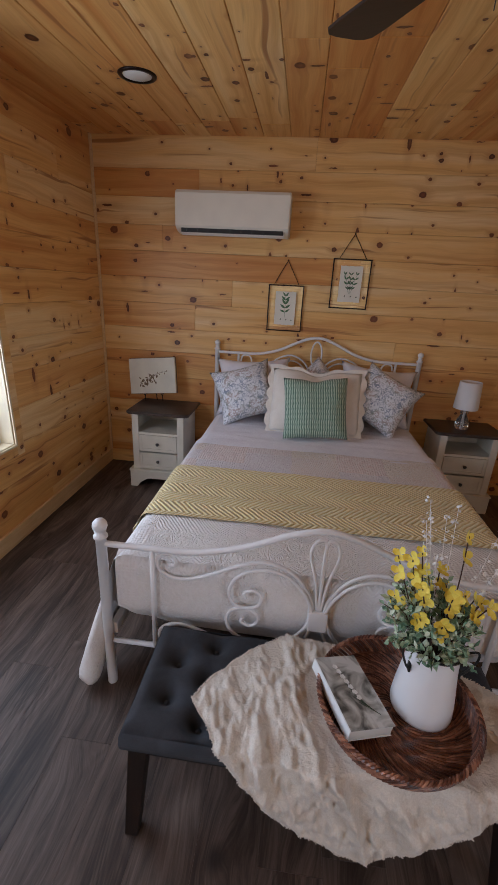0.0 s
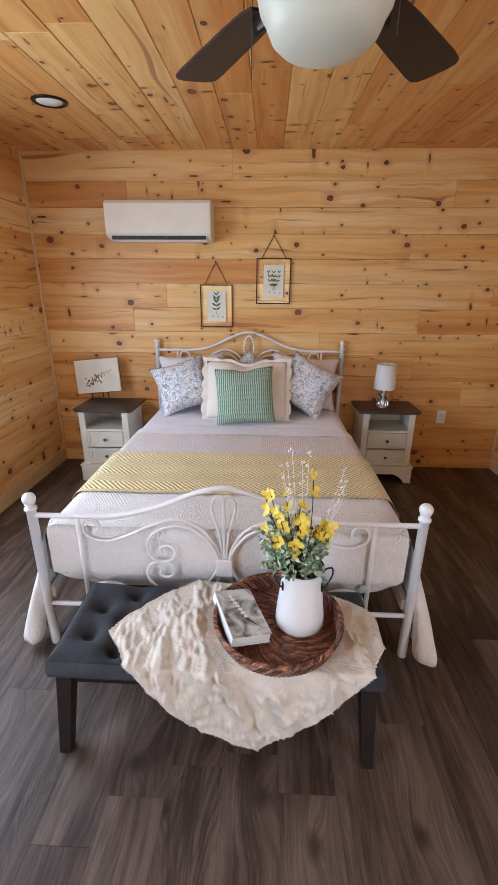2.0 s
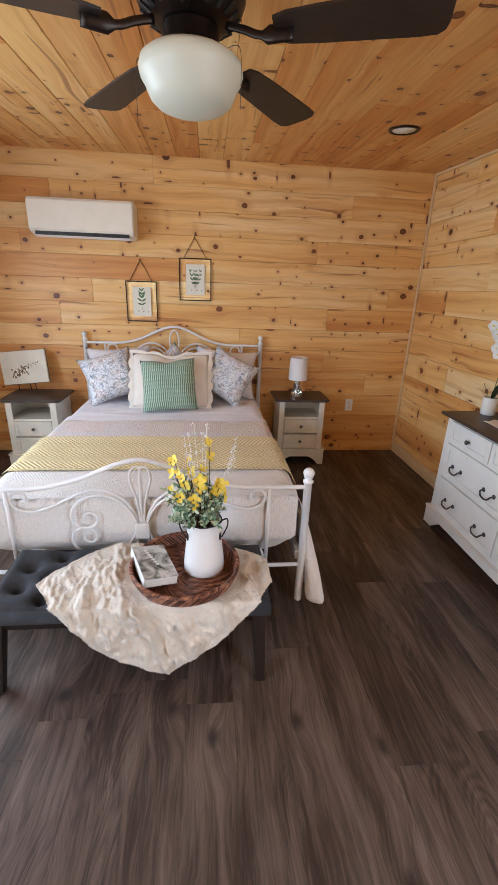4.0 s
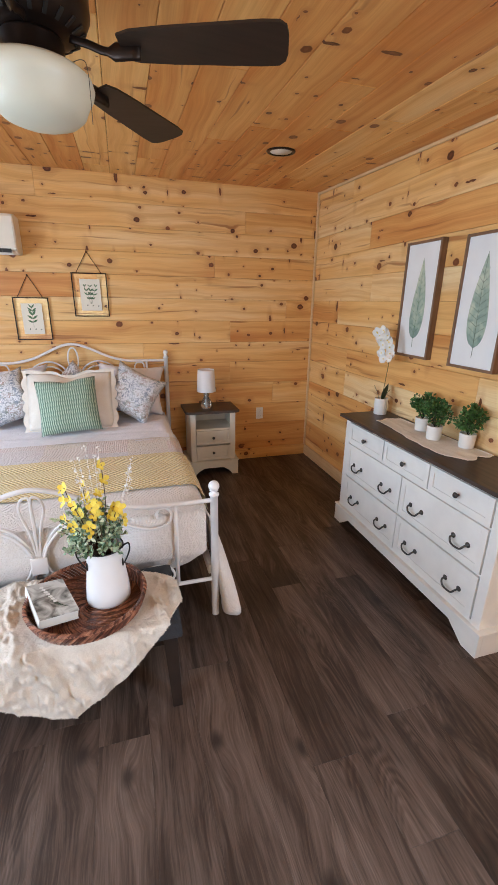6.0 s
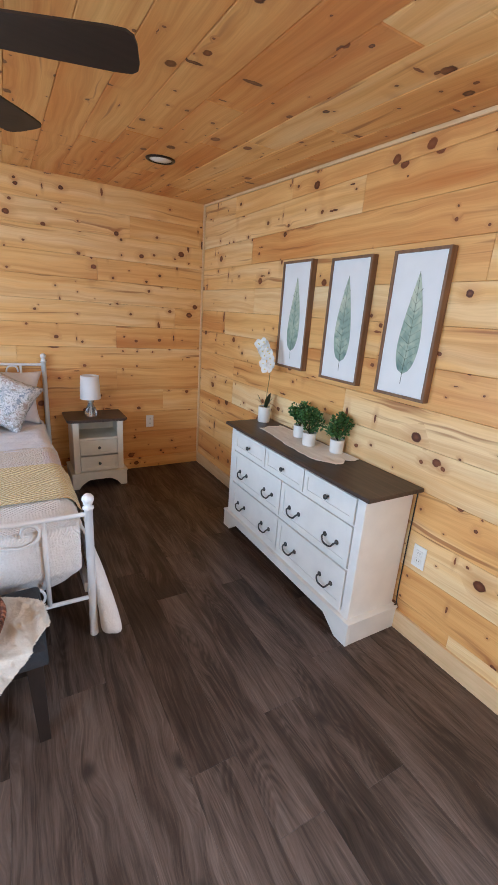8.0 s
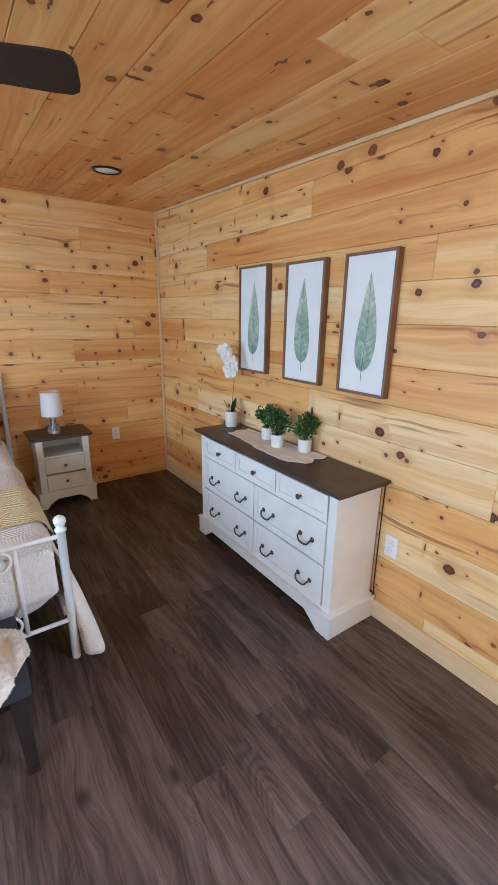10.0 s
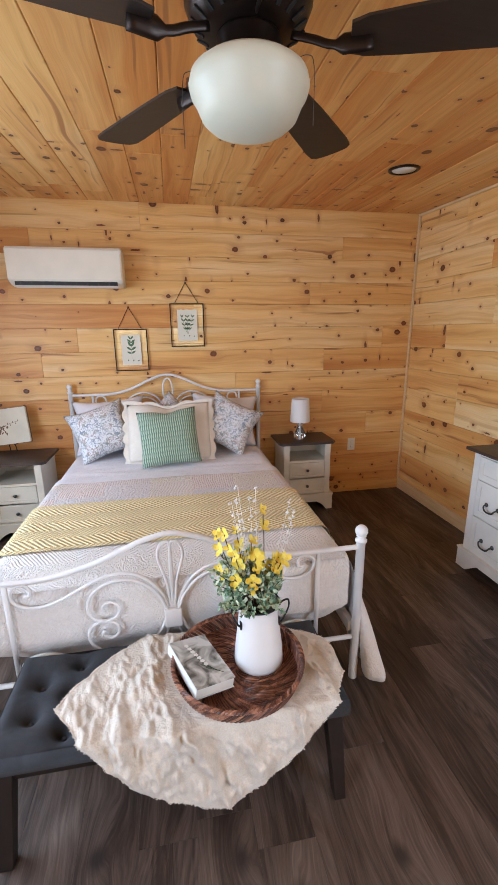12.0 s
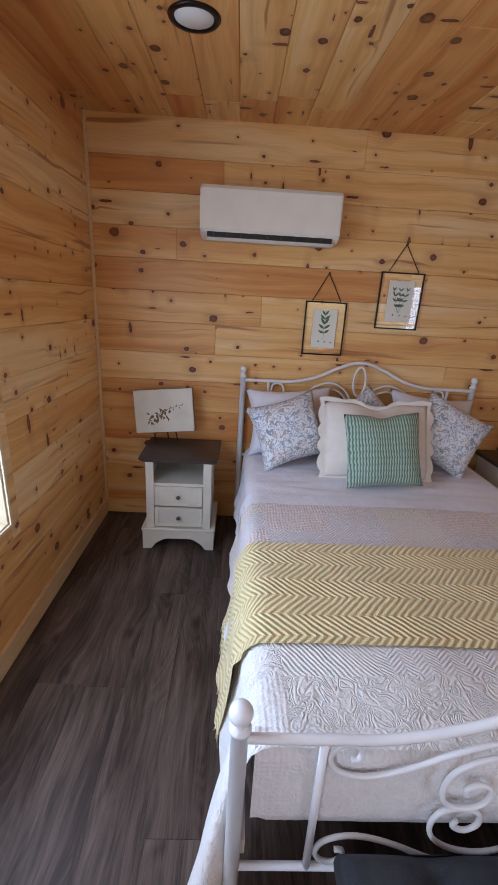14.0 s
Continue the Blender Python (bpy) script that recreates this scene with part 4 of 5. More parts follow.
def nightstand(x0, x1, y0, y1, label):
    w, cx = x1 - x0, (x0 + x1) / 2
    H = 0.608
    ns = thing("nightstand", label, "nightstand", pose(cx, y0, 0), "nightstands beside the bed")
    d = y1 - y0
    c = 0.025
    out = [(-w / 2 + c, 0), (w / 2 - c, 0), (w / 2, c), (w / 2, d), (-w / 2, d), (-w / 2, c)]
    bm = B()
    lo = [bm.verts.new((x, y, H - 0.022)) for x, y in out]
    hi = [bm.verts.new((x, y, H)) for x, y in out]
    bm.faces.new(lo)
    bm.faces.new(hi)
    for i in range(6):
        bm.faces.new((lo[i], lo[(i + 1) % 6], hi[(i + 1) % 6], hi[i]))
    bmesh.ops.bevel(bm, geom=[e for e in bm.edges if abs(e.verts[0].co.z - e.verts[1].co.z) < 1e-5], offset=0.004, segments=2, affect="EDGES")
    part("top", bm, TOP_X, ns, "dark stained wood top")
    b = w / 2 - 0.040
    for sx in (-1, 1):
        part("side_panel", box(B(), *sorted((sx * b, sx * (b - 0.018))), 0.032, d - 0.01, 0.13, H - 0.022, 0.002), CREAM_PAINT, ns)
        part("stile", box(B(), *sorted((sx * b, sx * (b - 0.048))), 0.020, 0.0315, 0.13, H - 0.022, 0.002), CREAM_PAINT, ns)
    part("back_panel", box(B(), -b + 0.018, b - 0.018, d - 0.02, d - 0.01, 0.13, H - 0.022), CREAM_PAINT, ns)
    part("shelf", box(B(), -b + 0.0185, b - 0.0185, 0.034, d - 0.021, 0.430, 0.444, 0.002), CREAM_PAINT, ns)
    part("rail", box(B(), -b + 0.0485, b - 0.0485, 0.022, 0.0335, 0.428, 0.446, 0.002), CREAM_PAINT, ns)
    part("bottom", box(B(), -b + 0.0185, b - 0.0185, 0.034, d - 0.021, 0.13, 0.15), CREAM_PAINT, ns)
    for z in (0.361, 0.220):
        dr = drawer(ns, 2 * b - 0.102, 0.128, 0.0, 0.022, z, CREAM_PAINT)
        knob(dr, 0.0, 0.021, z)
    bm = prism(B(), skirt(w - 0.03, 0.13, 0.052, 0.075), pose(0, 0.006, 0), 0.02)
    part("skirt", bm, CREAM_PAINT, ns)
    for sx in (-1, 1):
        s = w / 2 - 0.015
        part("base_side", box(B(), *sorted((sx * s, sx * (s - 0.02))), 0.0265, d, 0.0, 0.13, 0.002), CREAM_PAINT, ns)
    part("base_moulding", box(B(), -w / 2 + 0.009, w / 2 - 0.009, 0.0, d, 0.1302, 0.145, 0.004), CREAM_PAINT, ns)
    return ns


nightstand(-0.992, -0.520, 3.035, 3.435, "cream nightstand with dark top, two drawers and open cubby")
nightstand(1.255, 1.740, 3.140, 3.490, "cream nightstand with dark top beside the wall outlet")


# ---- dresser ----
DW, DD, DH = 1.390, 0.360, 0.802
dresser = thing("dresser", "white seven-drawer dresser with dark stained wood top", "dresser", pose(2.188, 1.466, 0, 0, 0, -90))
part("top", box(B(), -DW / 2, DW / 2, 0, DD, DH - 0.020, DH, 0.004), TOP_Y, dresser, "dark stained wood top")
b = DW / 2 - 0.045
for sx in (-1, 1):
    part("side_panel", box(B(), *sorted((sx * b, sx * (b - 0.02))), 0.052, DD - 0.01, 0.12, DH - 0.02, 0.002), WHITE, dresser)
    part("stile", box(B(), *sorted((sx * (b + 0.003), sx * (b - 0.048))), 0.034, 0.0515, 0.12, DH - 0.02, 0.003), WHITE, dresser)
part("back_panel", box(B(), -b + 0.02, b - 0.02, DD - 0.025, DD - 0.01, 0.12, DH - 0.02), WHITE, dresser)
for z0, z1 in ((0.120, 0.148), (0.378, 0.388), (0.614, 0.624), (0.762, 0.782)):
    part("rail", box(B(), -b + 0.049, b - 0.049, 0.038, 0.056, z0, z1, 0.0015), WHITE, dresser)
w3 = (2 * b - 0.100) / 3
for i in range(3):
    xx = (i - 1) * w3
    dr = drawer(dresser, w3 - 0.008, 0.132, xx, 0.036, 0.693, WHITE, 0.030)
    knob(dr, xx, 0.035, 0.688, 0.015)
w2 = (2 * b - 0.100) / 2


def pull(parent, x, y, z):
    line = smooth_line([(x - 0.045, y - 0.004, z + 0.010), (x - 0.043, y - 0.022, z + 0.004), (x - 0.028, y - 0.028, z - 0.016), (x, y - 0.030, z - 0.020), (x + 0.028, y - 0.028, z - 0.016), (x + 0.043, y - 0.022, z + 0.004), (x + 0.045, y - 0.004, z + 0.010)], 4)
    bm = tube(B(), line, 0.0048, 8)
    for sx in (-1, 1):
        q = lathe(B(), [(0.013, 0.0), (0.014, 0.003), (0.009, 0.008), (0.002, 0.010)], 12)
        q.transform(Matrix.Translation((x + sx * 0.045, y, z + 0.010)) @ pose(0, 0, 0, 90, 0, 0))
        me = bpy.data.meshes.new("rosette")
        q.to_mesh(me)
        q.free()
        bm.from_mesh(me)
        bpy.data.meshes.remove(me)
    return part("pull", bm, PEWTER, parent, "dark metal bail pull", True)


for z in (0.501, 0.263):
    for i in (-0.5, 0.5):
        xx = i * w2
        dr = drawer(dresser, w2 - 0.008, 0.222, xx, 0.036, z, WHITE, 0.034)
        for px in (-0.160, 0.160):
            pull(dr, xx + px, 0.0355, z - 0.026)
part("skirt", prism(B(), skirt(DW - 0.035, 0.118, 0.085, 0.072), pose(0, 0.018, 0), 0.022), WHITE, dresser)
for sx in (-1, 1):
    s = DW / 2 - 0.0175
    part("base_side", box(B(), *sorted((sx * s, sx * (s - 0.022))), 0.0405, DD, 0.0, 0.118, 0.003), WHITE, dresser)
part("base_moulding", box(B(), -DW / 2 + 0.012, DW / 2 - 0.012, 0.012, DD, 0.1185, 0.132, 0.005), WHITE, dresser)


# ---- cord that hangs behind the dresser ----
line = smooth_line([(2.550, 0.803, 0.776), (2.549, 0.804, 0.50), (2.549, 0.803, 0.22), (2.546, 0.796, 0.150), (2.540, 0.792, 0.1365), (2.532, 0.796, 0.1365)], 6)
lone("power_cord", tube(B(), line, 0.0030, 8), BLACK, "thin black power cord hanging behind the dresser", "cord", True)


# ---- air conditioner ----
ac = thing("air_conditioner", "white wall-mounted mini-split air conditioner", "air conditioner")
prof = [(3.30, 1.875), (3.30, 2.070), (3.312, 2.088), (3.345, 2.093), (3.508, 2.093), (3.508, 1.835), (3.40, 1.830), (3.345, 1.842), (3.315, 1.858)]
bm = B()
a = [bm.verts.new((-0.675, y, z)) for y, z in prof]
c = [bm.verts.new((0.101, y, z)) for y, z in prof]
bm.faces.new(a)
bm.faces.new(c[::-1])
for i in range(len(a)):
    bm.faces.new((a[i], a[(i + 1) % len(a)], c[(i + 1) % len(a)], c[i]))
bmesh.ops.bevel(bm, geom=[e for e in bm.edges if abs(e.verts[0].co.x - e.verts[1].co.x) < 1e-5], offset=0.008, segments=2, affect="EDGES")
part("body", bm, IVORY, ac)
part("vent", box(B(), -0.635, 0.061, 3.312, 3.345, 1.836, 1.862), BLACK, ac, "dark air outlet slot")
flap = box(B(), -0.640, 0.066, -0.002, 0.002, -0.020, 0.020, 0.001)
flap.transform(Matrix.Translation((0, 3.337, 1.833)) @ pose(0, 0, 0, 62, 0, 0))
part("flap", flap, PLASTIC, ac)
for i in range(9):
    part("louvre", box(B(), -0.60 + i * 0.075, -0.597 + i * 0.075, 3.3095, 3.3115, 1.840, 1.860), PEWTER, ac)


# ---- ceiling fan ----
FX, FYY = 0.630, 1.075
FZ = ceil_z(FYY)
fan = thing("ceiling_fan", "dark bronze five-blade ceiling fan with opal glass bowl light", "ceiling fan", pose(FX, FYY, 0))
part("canopy", lathe(B(), [(0.088, FZ + 0.003), (0.092, FZ - 0.010), (0.080, FZ - 0.026), (0.074, 2.296)], 32), BRONZE, fan, smooth=True)
part("motor", lathe(B(), [(0.075, 2.355 - 0.058), (0.125, 2.355 - 0.075), (0.142, 2.355 - 0.105), (0.142, 2.355 - 0.165), (0.128, 2.355 - 0.195), (0.095, 2.355 - 0.215), (0.070, 2.355 - 0.222)], 40), BRONZE, fan, smooth=True)
part("switch_housing", lathe(B(), [(0.070, 2.355 - 0.222), (0.074, 2.355 - 0.23), (0.074, 2.355 - 0.275), (0.098, 2.355 - 0.292), (0.100, 2.355 - 0.300)], 32), BRONZE, fan, smooth=True)
part("bowl", lathe(B(), [(0.099, 2.072), (0.118, 2.068), (0.134, 2.056), (0.139, 2.038), (0.134, 2.020), (0.124, 2.006), (0.120, 1.996), (0.111, 1.977), (0.092, 1.961), (0.064, 1.951), (0.030, 1.947), (0.002, 1.946)], 40), OPAL, fan, "opal glass bowl shade", True)
for i in range(5):
    a = radians(52 + 72 * i)
    bz = 2.112
    outl = [(0.235, -0.040), (0.27, -0.052), (0.36, -0.060), (0.60, -0.072), (0.645, -0.070), (0.662, -0.056), (0.668, -0.030), (0.668, 0.030), (0.662, 0.056), (0.645, 0.070), (0.60, 0.072), (0.36, 0.060), (0.27, 0.052), (0.235, 0.040)]
    bm = B()
    lo = [bm.verts.new((x, y, -0.003)) for x, y in outl]
    hi = [bm.verts.new((x, y, 0.003)) for x, y in outl]
    bm.faces.new(lo)
    bm.faces.new(hi)
    for k in range(len(lo)):
        bm.faces.new((lo[k], lo[(k + 1) % len(lo)], hi[(k + 1) % len(lo)], hi[k]))
    m = Matrix.Translation((0, 0, bz)) @ Matrix.Rotation(a, 4, "Z") @ Matrix.Rotation(radians(-8), 4, "X") @ Matrix.Diagonal((0.955, 1, 1, 1))
    bm.transform(m)
    bl = part("blade", bm, BLADE, fan)
    bm = tube(B(), smooth_line([(0.10, 0, 0.020), (0.15, 0, 0.006), (0.20, 0, -0.010), (0.285, 0, -0.008)], 4), [0.010] * 5 + [0.010] * 4 + [0.022] * 4, 8, 0.35)
    bm.transform(m)
    part("blade_iron", bm, BRONZE, bl, smooth=True)
for cx, cy, ln in ((0.085, -0.055, 0.08), (-0.10, 0.02, 0.10)):
    line = smooth_line([(cx, cy, 2.070), (cx * 1.35, cy * 1.35, 2.074), (cx * 1.50, cy * 1.50, 2.050), (cx * 1.51, cy * 1.51, 2.02 - ln)], 5)
    part("pull_chain", tube(B(), line, 0.0009, 5), PEWTER, fan)
# slots round the motor's lower face
for i in range(22):
    bm = box(B(), 0.100, 0.131, -0.0045, 0.0045, -0.002, 0.002, 0.001)
    bm.transform(Matrix.Rotation(2 * math.pi * i / 22, 4, "Z") @ Matrix.Translation((0, 0, 2.150)) @ Matrix.Translation((0.115, 0, 0)) @ Matrix.Rotation(radians(-31), 4, "Y") @ Matrix.Translation((-0.115, 0, 0)))
    part("vent_slot", bm, BLACK, fan)


# ---- ceiling lights ----
GLOW = Mat("frosted_lens", 0.5, 0, (0.84, 0.83, 0.78)).m
for lx, ly in ((-0.632, 2.560), (1.808, 2.488)):
    z = ceil_z(ly)
    lamp = thing("recessed_light", "round recessed ceiling light with dark bronze trim", "ceiling light", pose(lx, ly, z, -math.degrees(math.atan(SLOPE)) * -1, 0, 0), "recessed ceiling lights")
    part("trim_ring", lathe(B(), [(0.068, -0.004), (0.073, -0.009), (0.086, -0.008), (0.090, -0.003), (0.090, -0.0005), (0.068, -0.0005)], 40, caps=False), BRONZE, lamp, "dark bronze ring", True)
    part("lens", lathe(B(), [(0.0675, -0.002), (0.066, -0.0045), (0.002, -0.006)], 40), GLOW, lamp, "frosted white lens", True)


# ---- wall outlets ----
def outlet(x, y, z, turn):
    o = thing("wall_outlet", "white double wall outlet on the pine wall", "outlet", pose(x, y, z, 0, 0, turn))
    part("plate", box(B(), -0.036, 0.036, -0.0065, -0.0005, -0.058, 0.058, 0.003), PLASTIC, o)
    for s in (-1, 1):
        q = part("socket", box(B(), -0.017, 0.017, -0.0085, -0.0067, s * 0.021 - 0.014, s * 0.021 + 0.014, 0.003), PLASTIC, o)
        for sx in (-0.006, 0.006):
            part("slot", box(B(), sx - 0.001, sx + 0.001, -0.0092, -0.0087, s * 0.021 - 0.005, s * 0.021 + 0.005), BLACK, q)
    return o


outlet(2.040, Y1, 0.470, 0)
outlet(X1, 0.728, 0.455, -90)
outlet(X0, 2.045, 0.405, 90)


# ---- framed botanical prints over the bed ----
PRINT_PAPER = Mat("print_paper", 0.8, 0, (0.80, 0.78, 0.68)).m
GREEN_INK = Mat("green_ink", 0.8, 0, (0.10, 0.19, 0.10)).m
DARK_INK = Mat("dark_ink", 0.8, 0, (0.06, 0.08, 0.05)).m
BROWN_INK = Mat("brown_ink", 0.8, 0, (0.17, 0.12, 0.07)).m


def flat_leaf(bm, x, z, length, width, ang, y):
    """A small printed leaf in the plane y."""
    n = 6
    c, s = math.cos(ang), math.sin(ang)
    pts = [(length * t, width * math.sin(math.pi * t ** 0.8)) for t in (i / n for i in range(n + 1))]
    loop = pts + [(a, -b) for a, b in pts[-2:0:-1]]
    bm.faces.new([bm.verts.new((x + a * c - b * s, y, z + a * s + b * c)) for a, b in loop])
    return bm


def hung_print(x0, x1, z0, z1, hook, tilt, seed, label):
    w, h = x1 - x0, z1 - z0
    fr = thing("hanging_frame", label, "picture frame", pose((x0 + x1) / 2, Y1 - 0.014, (z0 + z1) / 2, 0, tilt, 0), "glass frames over the bed")
    for bx in ((-w / 2, -w / 2 + 0.008, -h / 2, h / 2), (w / 2 - 0.008, w / 2, -h / 2, h / 2), (-w / 2 + 0.008, w / 2 - 0.008, h / 2 - 0.008, h / 2), (-w / 2 + 0.008, w / 2 - 0.008, -h / 2, -h / 2 + 0.008)):
        part("frame_bar", box(B(), bx[0], bx[1], -0.006, 0.006, bx[2], bx[3], 0.001), BRONZE, fr)
    g = part("glass", box(B(), -w / 2 + 0.008, w / 2 - 0.008, -0.0012, 0.0012, -h / 2 + 0.008, h / 2 - 0.008), GLASS, fr)
    g.visible_shadow = False
    pw, ph = w * 0.29, h * 0.36
    rng = random.Random(seed)
    edge = []
    for i in range(48):
        a = 2 * math.pi * i / 48
        k = 1 / max(abs(math.cos(a)), abs(math.sin(a)))
        edge.append((pw * math.cos(a) * k + rng.uniform(-.0015, .0015), ph * math.sin(a) * k + rng.uniform(-.0015, .0015)))
    pr = part("print", prism(B(), edge, pose(0, -0.0035, 0), 0.001), PRINT_PAPER, fr, "deckle-edged cream paper print")
    bm = B()
    for stem in range(1 if seed % 2 else 3):
        sx = (0.0 if seed % 2 else (stem - 1) * pw * 0.5)
        zz = -ph * 0.55
        top = ph * (0.75 if seed % 2 else 0.55)
        tube(bm, [(sx * 0.1, -0.0045, zz), (sx * 1.1, -0.0045, top)], 0.0010, 5)
        for k in range(5 if seed % 2 else 4):
            t = k / (4.0 if seed % 2 else 3.0)
            for sd in (-1, 1):
                ln = (0.044 if seed % 2 else 0.030) * (0.6 + 0.5 * math.sin(math.pi * (0.25 + 0.6 * t)))
                flat_leaf(bm, sx * (0.1 + 1.0 * (0.25 + 0.72 * t)), zz + (top - zz) * (0.25 + 0.72 * t), ln, ln * 0.17, radians(90 - sd * (58 - 22 * t) + rng.uniform(-16, 16)), -0.0043 - 0.0001 * k)
    part("leaf_drawing", bm, GREEN_INK, pr, "green leaf sprig")
    bm = B()
    for k in range(3):
        flat_leaf(bm, pw * (-0.4 + 0.5 * k), -ph * 0.72, 0.014, 0.004, radians(80 - 30 * k), -0.0043)
    part("seed_drawing", bm, DARK_INK, pr)
    bm = B()
    hk = (hook[0] - (x0 + x1) / 2, hook[1] - (z0 + z1) / 2)
    for sx in (-1, 1):
        n = 16
        p0, p1 = Vector((sx * w * 0.34, 0.0, h / 2 + 0.004)), Vector((hk[0], 0.008, hk[1]))
        for i in range(n):
            c = p0.lerp(p1, (i + 0.5) / n)
            d = (p1 - p0) / n * 0.62
            tube(bm, [c - d, c + d], 0.0020 if i % 2 else 0.0028, 5)
    part("chain", bm, BRONZE, fr)
    bm = lathe(B(), [(0.004, 0.0), (0.004, 0.012), (0.006, 0.014)], 10)
    bm.transform(Matrix.Translation((hk[0], 0.0125, hk[1])) @ pose(0, 0, 0, 90, 0, 0))
    part("nail", bm, BRONZE, fr)
    return fr


hung_print(-0.025, 0.236, 1.203, 1.532, (0.105, 1.697), 0.0, 1, "black metal and glass frame with green leaf print")
hung_print(0.425, 0.696, 1.388, 1.726, (0.557, 1.884), 0.0, 2, "black metal and glass frame with three-sprig botanical print")


# ---- leaf pictures over the dresser ----
def wash(name, a, b, c):
    m = Mat(name, 0.85)
    p, g = m.place()
    n = m.noise(m.vec(m.math("MULTIPLY", p[0], 1.0), m.math("MULTIPLY", p[1], 9.0), m.math("MULTIPLY", p[2], 9.0)), 2.2, 4.0, 0.6, 0.6)
    t = m.math("ADD", m.math("MULTIPLY", n, 0.8), m.math("MULTIPLY", m.math("SUBTRACT", 1.75, p[2]), 0.55))
    m.base(m.ramp(t, (0.36, a), (0.55, b), (0.78, c)))
    return m.m


WASH = wash("watercolour_green", (0.55, 0.61, 0.48), (0.33, 0.43, 0.35), (0.14, 0.23, 0.215))


def leaf_picture(y_near, y_far, z0, z1, style, label):
    w, h, d = y_far - y_near, z1 - z0, 0.038
    fr = thing("framed_leaf_print", label, "picture frame", pose(X1 - 0.0015, (y_near + y_far) / 2, (z0 + z1) / 2, 0, 0, -90), "leaf prints over the dresser")
    f = 0.014
    for bx in ((-w / 2, -w / 2 + f, -h / 2, h / 2), (w / 2 - f, w / 2, -h / 2, h / 2), (-w / 2 + f, w / 2 - f, h / 2 - f, h / 2), (-w / 2 + f, w / 2 - f, -h / 2, -h / 2 + f)):
        part("frame_bar", box(B(), bx[0], bx[1], -d, -0.0002, bx[2], bx[3], 0.0015), FRAME_WOOD, fr, "walnut brown moulding")
    mat = part("mat", box(B(), -w / 2 + f, w / 2 - f, -d + 0.010, -0.008, -h / 2 + f, h / 2 - f), PAPER, fr, "white paper")
    n = 26
    L, W = h * 0.69, w * 0.190
    top, bot = L * 0.52, -L * 0.48
    yy = -d + 0.0088
    side = []
    for i in range(n + 1):
        t = i / n
        wd = W * (math.sin(math.pi * min(1.0, t ** 0.62)) ** 0.85) * (1.15 - 0.25 * t)
        side.append((wd, bot + (top - bot) * t, 0.012 * math.sin(t * 2.4) * (1 if style != 1 else -0.6)))
    bm = B()
    a = [bm.verts.new((o - wd, yy, z)) for wd, z, o in side]
    b = [bm.verts.new((o + wd, yy, z)) for wd, z, o in side]
    for i in range(n):
        bm.faces.new((a[i], b[i], b[i + 1], a[i + 1]))
    leaf = part("leaf_painting", bm, WASH, mat, "grey-green watercolour leaf")
    bm = tube(B(), [(side[0][2], yy - 0.0004, bot - 0.05)] + [(o, yy - 0.0004, z) for wd, z, o in side], [0.0016] * 6 + [0.0009] * (n - 4), 5, 0.3)
    for i in range(2, n - 4, 2):
        wd, z, o = side[i]
        for sx in (-1, 1):
            tube(bm, [(o, yy - 0.0004, z), (o + sx * wd * 0.55, yy - 0.0004, z + 0.020), (o + sx * wd * 0.92, yy - 0.0004, z + 0.032)], 0.0007, 4, 0.3)
    part("leaf_veins", bm, DARK_INK if style else GREEN_INK, mat, "darker veins")
    return fr


leaf_picture(1.785, 2.095, 1.205, 1.875, 0, "walnut framed watercolour print of a pale leaf")
leaf_picture(1.293, 1.608, 1.198, 1.862, 1, "walnut framed watercolour print of a patched leaf")
leaf_picture(0.850, 1.155, 1.195, 1.862, 2, "walnut framed watercolour print of a veined leaf")

# ---- canvas on the nightstand ----
cv = thing("canvas_picture", "small canvas with dried flower sprig on a table easel", "picture", pose(-0.882, 3.352, 0.674, -9, -6, -3))
part("canvas", box(B(), -0.190, 0.190, 0.0, 0.020, 0.0, 0.275, 0.002), CREAM_PAPER, cv)
part("wood_edge", box(B(), -0.194, 0.194, 0.0205, 0.030, -0.004, 0.279, 0.002), FRAME_WOOD, cv)
bm = B()
rng = random.Random(31)
tube(bm, smooth_line([(-0.07, -0.0012, 0.085), (0.0, -0.0012, 0.135), (0.07, -0.0012, 0.160), (0.125, -0.0012, 0.170)], 4), 0.0013, 5)
for i in range(34):
    t = rng.random()
    flat_leaf(bm, -0.08 + 0.10 * t + rng.uniform(-.025, .025), 0.085 + 0.05 * t + rng.uniform(-.035, .030), 0.026, 0.0055, rng.uniform(0, 6.28), -0.0012 - 0.00002 * i)
for i in range(5):
    flat_leaf(bm, 0.04 + 0.02 * i, 0.150 + 0.004 * i, 0.020, 0.003, radians(70 - 140 * (i % 2)), -0.0012)
part("flower_drawing", bm, BROWN_INK, cv, "brown dried flower drawing")
bm = B()
for sx in (-0.07, 0.07):
    tube(bm, [(sx, -0.015, -0.006), (sx, 0.034, -0.008), (sx, 0.036, 0.16)], 0.004, 6)
    tube(bm, [(sx, 0.0, -0.006), (sx * 1.05, 0.006, -0.061)], 0.004, 6)
tube(bm, [(0, 0.036, 0.15), (0, 0.065, -0.058)], 0.004, 6)
tube(bm, [(-0.07, 0.036, 0.15), (0.07, 0.036, 0.15)], 0.004, 6)
part("easel", bm, BRONZE, cv, "dark wire easel")

